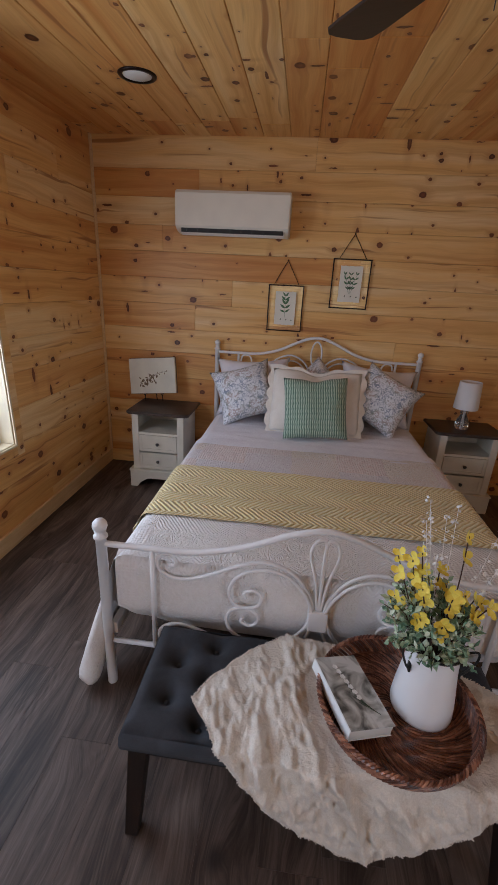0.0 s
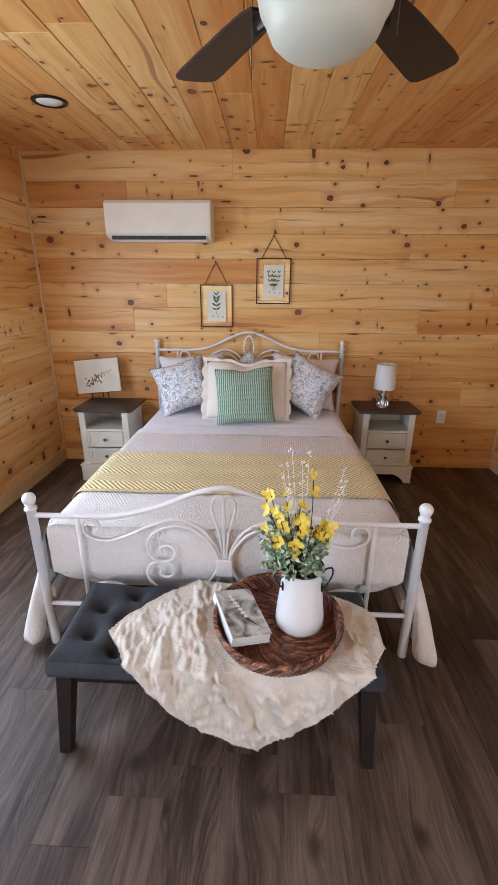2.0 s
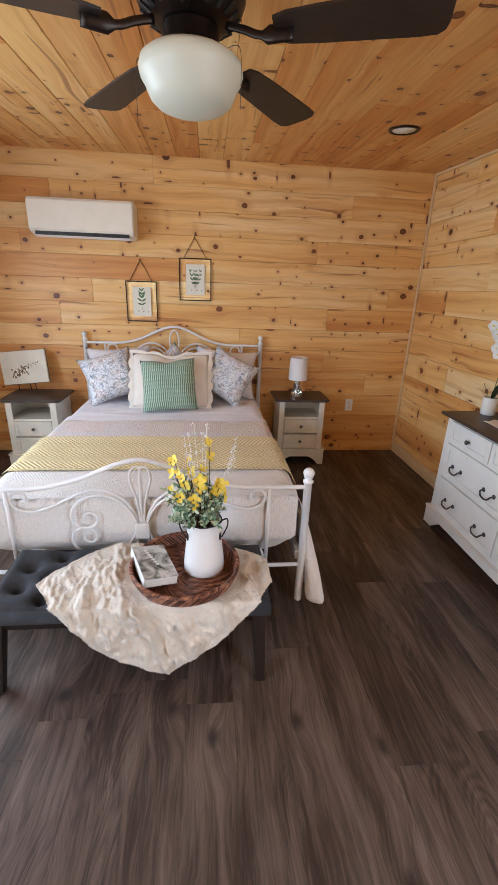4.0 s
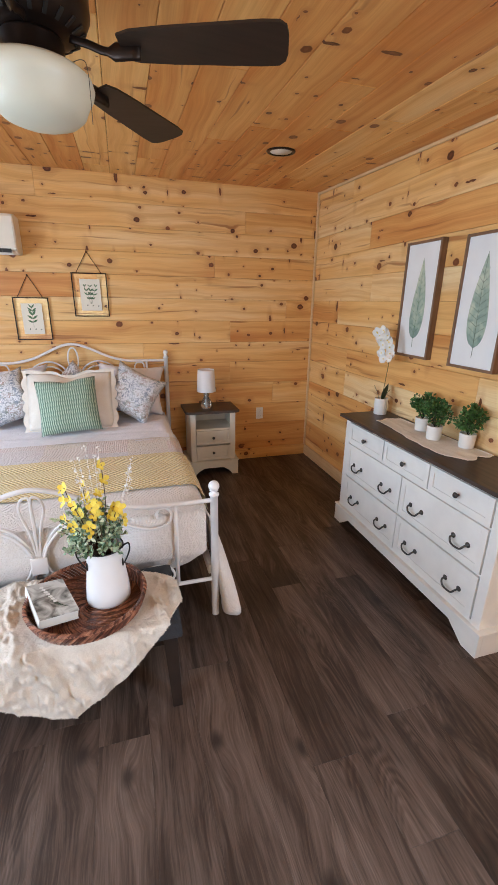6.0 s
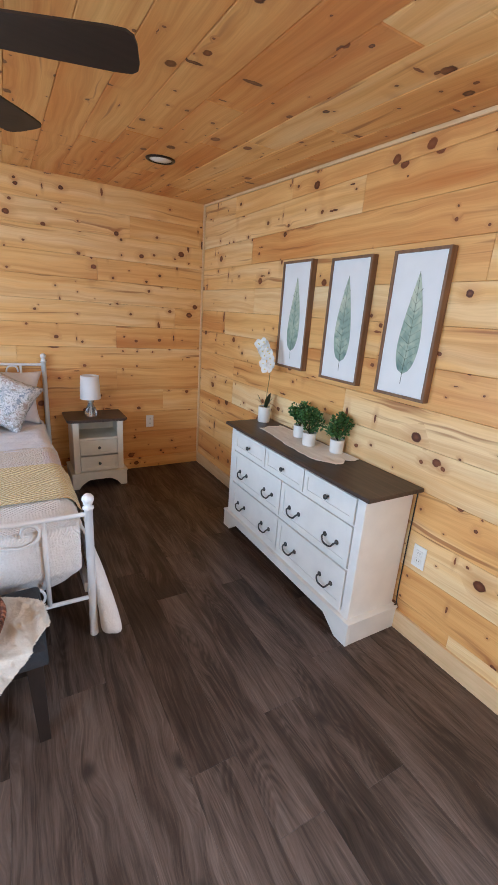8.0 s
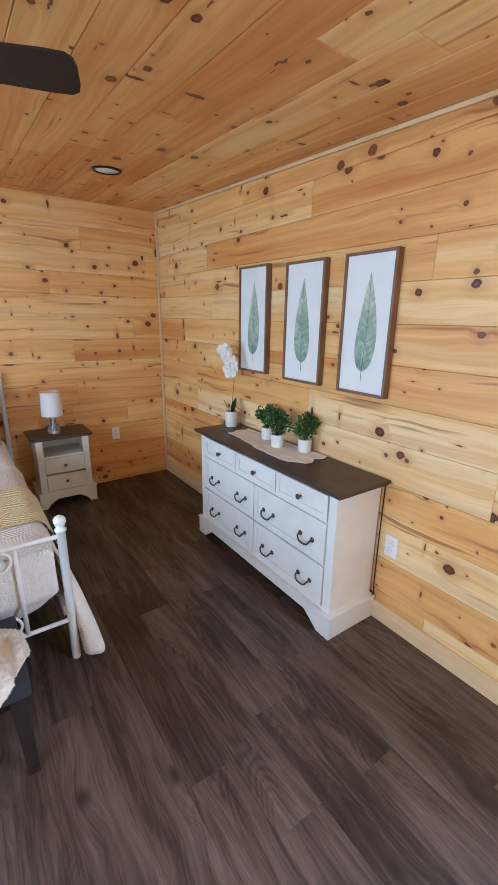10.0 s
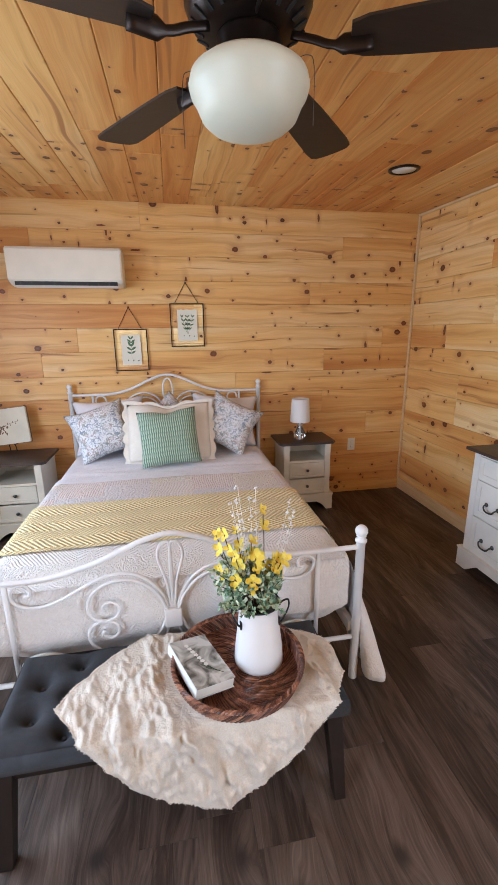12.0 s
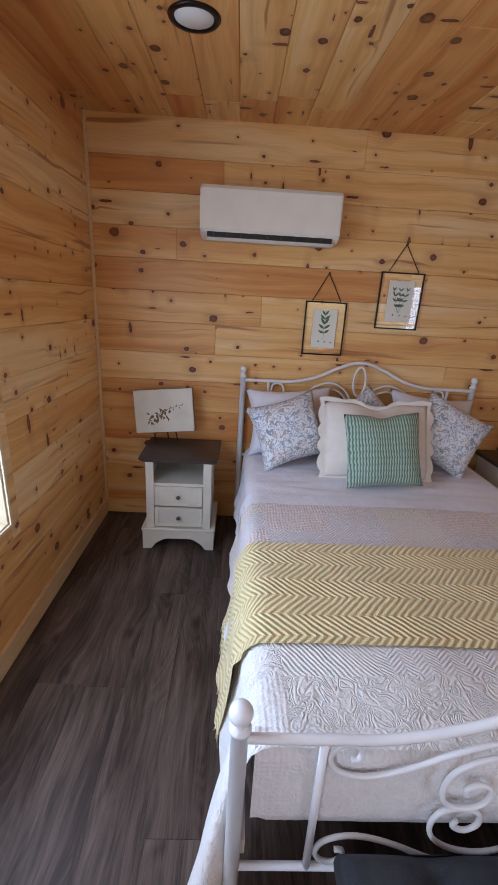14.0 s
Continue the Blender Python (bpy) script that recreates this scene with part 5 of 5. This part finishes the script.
# ---- table lamp ----
lamp = thing("table_lamp", "small table lamp with white drum shade and cut glass base", "lamp", pose(1.465, 3.290, 0.608))
bm = lathe(B(), [(0.040, 0.0), (0.046, 0.010), (0.050, 0.035), (0.042, 0.065), (0.026, 0.095), (0.022, 0.110), (0.030, 0.120), (0.026, 0.132), (0.014, 0.138)], 10)
part("base", bm, CRYSTAL, lamp, "faceted clear glass base")
part("inner_rod", lathe(B(), [(0.006, 0.004), (0.006, 0.17)], 10), METAL_WHITE, lamp)
bm = lathe(B(), [(0.084, 0.152), (0.073, 0.345), (0.071, 0.345), (0.082, 0.152)], 40, caps=False)
part("shade", bm, SHADE, lamp, "white fabric drum shade", True)
part("shade_top", lathe(B(), [(0.0705, 0.335), (0.002, 0.336)], 24), SHADE, lamp)


# ---- plants and runner on the dresser ----
def leaf_quad(bm, p, d, up, ln, wd):
    s = d.cross(up)
    s = s.normalized() if s.length > 1e-4 else Vector((1, 0, 0))
    n = s.cross(d)
    a = bm.verts.new(p)
    b = bm.verts.new(p + d * ln * 0.5 + s * wd + n * wd * 0.3)
    c = bm.verts.new(p + d * ln)
    e = bm.verts.new(p + d * ln * 0.5 - s * wd + n * wd * 0.3)
    m = bm.verts.new(p + d * ln * 0.5)
    bm.faces.new((a, b, m))
    bm.faces.new((b, c, m))
    bm.faces.new((c, e, m))
    bm.faces.new((e, a, m))


def ball_dir(rng):
    while True:
        v = Vector((rng.uniform(-1, 1), rng.uniform(-1, 1), rng.uniform(-1, 1)))
        if 0.1 < v.length < 1:
            return v.normalized()


RZ = DH + 0.006


def boxwood(x, y, r, seed, label):
    rng = random.Random(seed)
    pl = thing("potted_plant", label, "plant", pose(x, y, RZ, 0, 0, seed * 40), "small boxwood plants on the dresser")
    part("pot", lathe(B(), [(0.036, 0.0), (0.038, 0.003), (0.041, 0.074), (0.041, 0.078), (0.036, 0.078), (0.035, 0.068), (0.002, 0.067)], 28), WHITE, pl, "white ceramic pot", True)
    bm = B()
    for i in range(16):
        d = ball_dir(rng)
        d.z = abs(d.z) * 0.8 + 0.25
        tube(bm, [(0, 0, 0.066), Vector((0, 0, 0.10)) + d * r * 0.4, Vector((0, 0, 0.125)) + d * r * 0.85], 0.0013, 4)
    part("stems", bm, LEG, pl)
    bm = B()
    for i in range(58):
        d = ball_dir(rng)
        c = Vector((0, 0, 0.145)) + Vector((d.x * r * 0.85, d.y * r * 0.85, d.z * r * 0.8 + 0.01)) * rng.uniform(0.40, 1.0)
        for k in range(14):
            e = ball_dir(rng)
            q = (e + d * 0.7 + Vector((0, 0, 0.3))).normalized()
            leaf_quad(bm, c + e * 0.012, q, ball_dir(rng), rng.uniform(0.014, 0.022), rng.uniform(0.005, 0.008))
    part("foliage", bm, LEAF, pl, "dense small green leaves")
    return pl


boxwood(2.462, 1.665, 0.078, 1, "boxwood plant in a white pot, behind the others")
boxwood(2.412, 1.500, 0.085, 2, "full round boxwood plant in a white pot")
boxwood(2.485, 1.335, 0.080, 3, "boxwood plant in a white pot at the runner's end")


def runner(u, v):
    y = 1.185 + 0.745 * v
    xa = 2.300 - 0.022 * math.sin(v * 5) + 0.012 * noise.noise((v * 9, 0, 0)) + 0.05 * max(0.0, 0.10 - v) / 0.10
    xb = 2.530 - 0.03 * v + 0.010 * noise.noise((v * 8, 3, 0))
    x = xa + (xb - xa) * u
    y += 0.03 * noise.noise((u * 3, v * 2, 4)) + 0.02 * (u - 0.5)
    z = DH + 0.0035 + 0.006 * max(0.0, noise.noise((x * 24, y * 9, 7))) * min(1, u * 5)
    return Vector((x, y, z))


rn = lone("table_runner", grid(B(), 40, 70, runner), LINEN, "wrinkled beige linen runner on the dresser", "cloth", True)
bm = B()
for f in (lambda t: runner(t, 0), lambda t: runner(t, 1), lambda t: runner(0, t), lambda t: runner(1, t)):
    tube(bm, [f(i / 40) + Vector((0, 0, 0.001)) for i in range(41)], 0.0022, 5)
part("hem", bm, LINEN, rn)

orch = thing("orchid", "white orchid with dark leaves in a white pot", "plant", pose(2.452, 2.085, DH + 0.0005))
part("pot", lathe(B(), [(0.041, 0.0), (0.043, 0.003), (0.044, 0.105), (0.044, 0.110), (0.039, 0.110), (0.038, 0.098), (0.002, 0.097)], 30), WHITE, orch, "white ceramic pot", True)
ORCH_LEAF = Mat("dark_orchid_leaf", 0.35, 0, (0.018, 0.030, 0.014)).m
for a, ln in ((20, 0.13), (150, 0.12), (260, 0.135), (320, 0.10)):
    c, s = math.cos(radians(a)), math.sin(radians(a))

    def fn(u, v, c=c, s=s, ln=ln):
        w = 0.017 * math.sin(math.pi * min(1, 0.12 + 0.88 * u)) * (v * 2 - 1)
        rr = 0.010 + ln * 0.38 * u
        return Vector((rr * c - w * s, rr * s + w * c, 0.095 + ln * u - 0.02 * u * u - 0.006 * (1 - abs(v * 2 - 1))))
    part("leaf", grid(B(), 8, 4, fn), ORCH_LEAF, orch, smooth=True)
stem = smooth_line([(0, 0, 0.095), (0.004, -0.012, 0.22), (0.002, -0.030, 0.36), (-0.005, -0.020, 0.46), (-0.018, 0.004, 0.535), (-0.030, 0.03, 0.560)], 5)
part("stem", tube(B(), stem, 0.0024, 6), Mat("orchid_stem", 0.6, 0, (0.12, 0.13, 0.05)).m, orch, smooth=True)
PETAL = Mat("white_petal", 0.6, 0, (0.80, 0.79, 0.76)).m
YELLOW = Mat("yellow_petal", 0.6)
_o = YELLOW.place()[1].outputs["Random Per Island"]
YELLOW.base(YELLOW.ramp(_o, (0.0, (0.74, 0.50, 0.015)), (1.0, (0.88, 0.74, 0.12))))
YELLOW = YELLOW.m


def blossom(bm, c, facing, r, n, rng, width=0.5):
    f = facing.normalized()
    s = f.cross(Vector((0, 0, 1))).normalized()
    u = s.cross(f)
    for k in range(n):
        a = 2 * math.pi * k / n + rng.uniform(-0.2, 0.2)
        d = (s * math.cos(a) + u * math.sin(a) + f * 0.25).normalized()
        side = d.cross(f).normalized()
        vs = [c, c + d * r * 0.45 + side * r * width, c + d * r * 0.85 + side * r * width * 0.75 + f * r * 0.1, c + d * r + f * r * 0.12, c + d * r * 0.85 - side * r * width * 0.75 + f * r * 0.1, c + d * r * 0.45 - side * r * width]
        vs = [bm.verts.new(p) for p in vs]
        m = bm.verts.new(c + d * r * 0.55 - f * r * 0.05)
        for i in range(6):
            bm.faces.new((vs[i], vs[(i + 1) % 6], m))


rng = random.Random(17)
for i in range(17):
    t = 0.44 + 0.56 * i / 16
    p = Vector(stem[min(int(t * (len(stem) - 1)), len(stem) - 1)])
    off = Vector((-0.022, 0.040 * (1 if i % 2 else -1) + rng.uniform(-0.012, 0.012), rng.uniform(-0.02, 0.012)))
    bm = B()
    blossom(bm, p + off, Vector((-1, -0.6 + rng.uniform(-0.5, 0.5), 0.1)), 0.032, 5, rng, 0.55)
    fl = part("blossom", bm, PETAL, orch)
    part("lip", lathe(B(), [(0.003, 0), (0.005, 0.004), (0.002, 0.008)], 8, p + off + Vector((-0.006, -0.003, -0.004))), YELLOW, fl)

# ---- wicker tray ----
TX, TY, TZ = 0.582, 1.110, SZ + 0.0085
tray = thing("wicker_tray", "round dark brown woven wicker tray on the bench", "tray", pose(TX, TY, TZ) @ Matrix.Diagonal((1.015, 1.015, 1.12, 1)))
part("disc", lathe(B(), [(0.196, 0.0), (0.198, 0.004), (0.196, 0.006), (0.002, 0.006)], 48), WICKER, tray)
bm = B()
for ring, (ra, rb, cnt) in enumerate(((0.010, 0.052, 22), (0.048, 0.088, 40), (0.084, 0.124, 60), (0.120, 0.160, 80), (0.156, 0.198, 98))):
    for i in range(cnt):
        a = 2 * math.pi * i / cnt + ring * 0.1
        pts = []
        for k in range(6):
            t = k / 5
            aa = a + t * (1.0 if ring == 0 else 0.62 - 0.09 * ring)
            rr = ra + (rb - ra) * t
            pts.append((rr * math.cos(aa), rr * math.sin(aa), 0.0060 + 0.0042 * math.sin(math.pi * t)))
        tube(bm, pts, 0.0025, 5, 0.9)
tagged(part("weave", bm, WICKER, tray, "swirled wicker weave"), kind="stuff")
bm = B()
cnt = 96
for i in range(cnt):
    a = 2 * math.pi * i / cnt
    pts = []
    for k in range(5):
        t = k / 4
        rr = 0.196 + 0.014 * t + 0.003 * math.sin(math.pi * t)
        aa = a + 0.20 * t
        pts.append((rr * math.cos(aa), rr * math.sin(aa), 0.004 + 0.040 * t))
    tube(bm, pts, 0.0046, 5)
tagged(part("side_weave", bm, WICKER, tray), kind="stuff")
bm = B()
for i in range(120):
    a = 2 * math.pi * i / 120
    pts = []
    for k in range(4):
        t = k / 3
        aa = a + 0.085 * t
        q = 2.6 * t
        rr = 0.211 + 0.0055 * math.cos(q)
        pts.append((rr * math.cos(aa), rr * math.sin(aa), 0.046 + 0.0055 * math.sin(q)))
    tube(bm, pts, 0.0036, 5)
tube(bm, [(0.211 * math.cos(a), 0.211 * math.sin(a), 0.046) for a in (2 * math.pi * i / 64 for i in range(64))], 0.0055, 8, closed=True)
tagged(part("braided_rim", bm, WICKER, tray, "braided wicker rim"), kind="stuff")

# ---- book ----
book = thing("book", "thick hardcover book with black-and-white flower cover", "book", pose(0.454, 1.106, TZ + 0.0275, 0, 9.0, 21.5))
BW, BL = 0.132, 0.226


def cover_material():
    m = Mat("photo_book_cover", 0.35)
    p = m.axes("Object")
    v = m.vec(*p)
    n = m.noise(v, 13.0, 3.0, 0.5, 1.2)
    m.base(m.ramp(n, (0.36, (0.09, 0.085, 0.075)), (0.47, (0.34, 0.33, 0.30)), (0.60, (0.62, 0.61, 0.58))))
    return m.m


COVER = cover_material()
PAGES = paint("page_block", (0.78, 0.76, 0.70), 0.8, 0.06)
part("page_block", box(B(), -BW / 2 + 0.002, BW / 2 - 0.003, -BL / 2 + 0.003, BL / 2 - 0.003, 0.0025, 0.0335), PAGES, book)
part("front_cover", box(B(), -BW / 2, BW / 2, -BL / 2, BL / 2, 0.034, 0.0365, 0.0008), COVER, book)
part("back_cover", box(B(), -BW / 2, BW / 2, -BL / 2, BL / 2, 0.0, 0.0023, 0.0008), PAPER, book)
part("spine", box(B(), -BW / 2 - 0.003, -BW / 2 - 0.0002, -BL / 2, BL / 2, 0.0005, 0.036, 0.001), PAPER, book, "white spine")
bm = B()
rng = random.Random(5)
for i in range(7):
    blossom(bm, Vector((-0.020 + 0.004 * i, 0.075 - 0.017 * i, 0.0372 + 0.0001 * i)), Vector((0.02, 0.05, 1)), 0.0085, 5, rng, 0.5)
for v in bm.verts:
    v.co.z = min(v.co.z, 0.0390)
part("cover_flowers", bm, PETAL, book, "white printed flowers")
bm = B()
for i in range(6):
    tube(bm, [(-0.012 + 0.002 * i, 0.02 - 0.012 * i, 0.0370), (0.012 + 0.006 * i, -0.050 - 0.006 * i, 0.0370)], 0.0011, 4, 0.4)
part("cover_stems", bm, DARK_INK, book)

# ---- enamel jug with flowers ----
JX, JY, JZ = 0.658, 1.136, TZ + 0.0100
jug = thing("enamel_jug", "white enamel jug with black wire handles", "jug", pose(JX, JY, JZ))
part("body", lathe(B(), [(0.071, 0.0), (0.0775, 0.003), (0.078, 0.010), (0.0745, 0.050), (0.064, 0.130), (0.0605, 0.172), (0.062, 0.186), (0.066, 0.189), (0.063, 0.187), (0.058, 0.174), (0.060, 0.130), (0.066, 0.050), (0.068, 0.012), (0.002, 0.010)], 44), METAL_WHITE, jug, "glossy white enamel body", True)
part("rim", tube(B(), [(0.0655 * math.cos(a), 0.0655 * math.sin(a), 0.1895) for a in (2 * math.pi * i / 48 for i in range(48))], 0.0022, 8, closed=True), BLACK, jug, "black rolled rim", True)
for a in (-22, 202):
    c, s = math.cos(radians(a)), math.sin(radians(a))
    line = smooth_line([(0.064 * c, 0.064 * s, 0.138), (0.070 * c, 0.070 * s, 0.134), (0.082 * c, 0.082 * s, 0.154), (0.094 * c, 0.094 * s, 0.184), (0.092 * c, 0.092 * s, 0.206), (0.074 * c, 0.074 * s, 0.198), (0.066 * c, 0.066 * s, 0.186)], 5)
    part("handle", tube(B(), line, 0.0028, 8), BLACK, jug, "black wire handle", True)
    part("lug", box(B(), *sorted((0.062 * c, 0.068 * c)), 0.062 * s - 0.008, 0.062 * s + 0.008, 0.124, 0.146, 0.002), BLACK, jug)
bm = lathe(B(), [(0.021, 0.0), (0.024, 0.002), (0.024, 0.006), (0.021, 0.008)], 20)
bm.transform(Matrix.Translation((0.044, 0.048, 0.216)) @ pose(0, 0, 0, 62, 0, 140))
part("lid_tab", bm, BLACK, jug, "black tab")
for ob in jug.children:
    ob.data.transform(Matrix.Diagonal((1.07, 1.07, 1.20, 1.0)))

PALE_LEAF = Mat("variegated_leaf", 0.55)
_o = PALE_LEAF.place()[1].outputs["Random Per Island"]
PALE_LEAF.base(PALE_LEAF.ramp(_o, (0.0, (0.09, 0.18, 0.105)), (0.3, (0.20, 0.32, 0.20)), (0.65, (0.42, 0.52, 0.34)), (1.0, (0.68, 0.72, 0.56))))
PALE_LEAF = PALE_LEAF.m
TWIG = Mat("brown_twig", 0.7, 0, (0.06, 0.030, 0.018)).m
bq = thing("flower_bouquet", "artificial yellow flowers with pale green leaves and white sprigs", "flowers", pose(JX, JY, JZ + 0.090))
rng = random.Random(23)
bm, bs = B(), B()
for i in range(100):
    a = rng.uniform(0, 2 * math.pi)
    rr = 0.120 * math.sqrt(rng.random())
    tip = Vector((rr * math.cos(a) - 0.028, rr * math.sin(a), 0.172 + rng.random() * 0.150 - rr * 0.25))
    if i < 7:
        tip = Vector((-0.085 + 0.02 * rng.random(), -0.045 + rng.uniform(-0.04, 0.04), 0.138 + 0.02 * i))
    root = Vector((tip.x * 0.25, tip.y * 0.25, 0.10))
    mid = root.lerp(tip, 0.55) + Vector((0, 0, 0.03))
    tube(bs, [root, mid, tip], 0.0012, 4)
    for k in range(13):
        t = 0.45 + 0.55 * k / 12
        p = root.lerp(mid, t * 2) if t < 0.5 else mid.lerp(tip, t * 2 - 1)
        d = (ball_dir(rng) + Vector((0, 0, 0.25)) + (tip - root).normalized() * 0.4).normalized()
        leaf_quad(bm, p, d, ball_dir(rng), rng.uniform(0.017, 0.027), rng.uniform(0.0055, 0.0085))
part("foliage", bm, PALE_LEAF, bq, "pale variegated green leaves")
tagged(part("leaf_stem", bs, TWIG, bq), kind="stuff")
bs = B()
for i in range(19):
    a = 2 * math.pi * (i * 0.381966) + rng.uniform(-0.2, 0.2)
    rr = 0.028 + 0.100 * math.sqrt((i % 10 + 0.5) / 10)
    tip = Vector((rr * math.cos(a) * 0.92 - 0.022, rr * math.sin(a) * 0.85, 0.255 + rng.random() * 0.120 - rr * 0.35))
    if i == 0:
        tip = Vector((0.020, 0.02, 0.460))
    elif i in (4, 9, 14):
        tip.z += 0.075
    root = Vector((tip.x * 0.2, tip.y * 0.2, 0.10))
    line = smooth_line([root, root.lerp(tip, 0.5) + Vector((rng.uniform(-.01, .01), 0, 0.012)), tip], 4)
    tube(bs, line, 0.0017, 5)
    for k in range(2):
        p = tip - (tip - root) * 0.16 * k + Vector((rng.uniform(-.008, .008), rng.uniform(-.008, .008), 0))
        q = B()
        blossom(q, p, Vector((math.cos(a) * 0.8, -0.7 + math.sin(a) * 0.5, rng.uniform(0.2, 0.9))), rng.uniform(0.019, 0.027), 4, rng, 0.40)
        part("blossom", q, YELLOW, bq, "yellow blossom")
part("twig", bs, TWIG, bq)
for i in range(9):
    a = rng.uniform(0, 2 * math.pi)
    rr = rng.uniform(0.06, 0.17)
    tip = Vector((rr * math.cos(a), rr * math.sin(a) * 0.8 + 0.02, 0.36 + rng.random() * 0.14))
    root = Vector((tip.x * 0.15, tip.y * 0.15, 0.10))
    line = smooth_line([root, root.lerp(tip, 0.5), tip], 5)
    q = B()
    for k in range(18):
        p = Vector(line[-1 - k // 4]) + ball_dir(rng) * rng.uniform(0.003, 0.014)
        blossom(q, p, ball_dir(rng), rng.uniform(0.0035, 0.006), 4, rng, 0.45)
    tube(q, line, 0.0007, 4)
    part("white_sprig", q, PETAL, bq, "tiny white sprig")


# ---- boards of the walls and the floor, last ----
BOARD_CACHE = {}


def board(parent, name, mat, axis, length, height, at):
    """One board: axis 0 lies along x and faces y, axis 1 along y and faces x, axis 2 is a floor board along y."""
    key = (axis, round(length, 4), round(height, 4), mat.name)
    if key not in BOARD_CACHE:
        bm = B()
        l, h, t = length / 2 - 0.0004, height / 2 - (0.0006 if axis < 2 else 0.0001), 0.007
        dims = {0: (l, t, h), 1: (t, l, h), 2: (h, l, 0.003)}[axis]
        box(bm, -dims[0], dims[0], -dims[1], dims[1], -dims[2], dims[2])
        bmesh.ops.bevel(bm, geom=list(bm.edges), offset=0.0017 if axis < 2 else 0.0006, segments=1, affect="EDGES")
        BOARD_CACHE[key] = mesh_of(name, bm, mat)
    ob = new(name, BOARD_CACHE[key])
    ob.parent = parent
    ob.location = at
    return ob


def clad(parent, mat, axis, a0, a1, at, joints, openings=(), slope=False, seed=1):
    rng = random.Random(seed)
    for k, z0 in enumerate(ROW_Z):
        z1 = ROW_Z[k + 1] if k + 1 < len(ROW_Z) else 2.455
        cuts = joints.get(k)
        if cuts is None:
            cuts, c = [], a0 + rng.uniform(0.5, 2.0)
            while c < a1 - 0.35:
                cuts.append(round(c, 2))
                c += rng.choice((1.2, 1.8, 2.4))
        ends = [a0] + sorted(cuts) + [a1]
        pieces = []
        for p, q in zip(ends, ends[1:]):
            runs = [(p, q)]
            for o in openings:
                if z0 < o[3] - 0.002 and z1 > o[2] + 0.002:
                    runs = [r for s, e in runs for r in ((s, min(e, o[0])), (max(s, o[1]), e)) if r[1] - r[0] > 0.004]
            pieces += [(s, e, z0, z1) for s, e in runs]
        for o in openings:
            if z0 < o[2] < z1:
                pieces.append((o[0], o[1], z0, o[2]))
            if z0 < o[3] < z1:
                pieces.append((o[0], o[1], o[3], z1))
        for s, e, za, zb in pieces:
            c = ((s + e) / 2, at, (za + zb) / 2) if axis == 0 else (at, (s + e) / 2, (za + zb) / 2)
            board(parent, "plank", mat, axis, e - s, zb - za, c)


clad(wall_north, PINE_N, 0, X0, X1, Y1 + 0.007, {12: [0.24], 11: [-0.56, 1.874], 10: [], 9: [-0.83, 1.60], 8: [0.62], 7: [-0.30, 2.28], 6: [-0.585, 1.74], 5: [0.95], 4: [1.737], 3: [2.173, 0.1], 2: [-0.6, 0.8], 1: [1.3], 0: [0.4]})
clad(wall_east, PINE_S, 1, Y0, Y1, X1 + 0.007, {12: [2.90, 2.12, 0.4], 11: [1.46, -0.4], 10: [2.6, 0.1], 9: [0.7], 8: [2.521, -0.2], 7: [1.2, 3.0], 6: [2.1, 0.0], 5: [1.40, 2.79], 4: [2.79, 0.3], 3: [1.0], 2: [2.3, 0.0], 1: [1.2], 0: [0.5]}, [FILL_OPENING], seed=3)
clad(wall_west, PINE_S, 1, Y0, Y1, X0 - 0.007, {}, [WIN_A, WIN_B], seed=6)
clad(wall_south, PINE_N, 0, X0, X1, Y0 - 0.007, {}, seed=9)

FW = 0.178
rng = random.Random(12)
x = 0.06 - FW * 8
while x < X1 + 0.01:
    xa, xb = max(x, X0 - 0.012), min(x + FW, X1 + 0.012)
    y = Y0 - rng.random() * 1.1
    while y < Y1:
        ya, yb = max(y, Y0 - 0.012), min(y + 1.22, Y1 + 0.012)
        if yb - ya > 0.03 and xb - xa > 0.01:
            board(floor_base, "floor_board", FLOOR, 2, yb - ya, xb - xa, ((xa + xb) / 2, (ya + yb) / 2, -0.003))
        y += 1.22
    x += FW
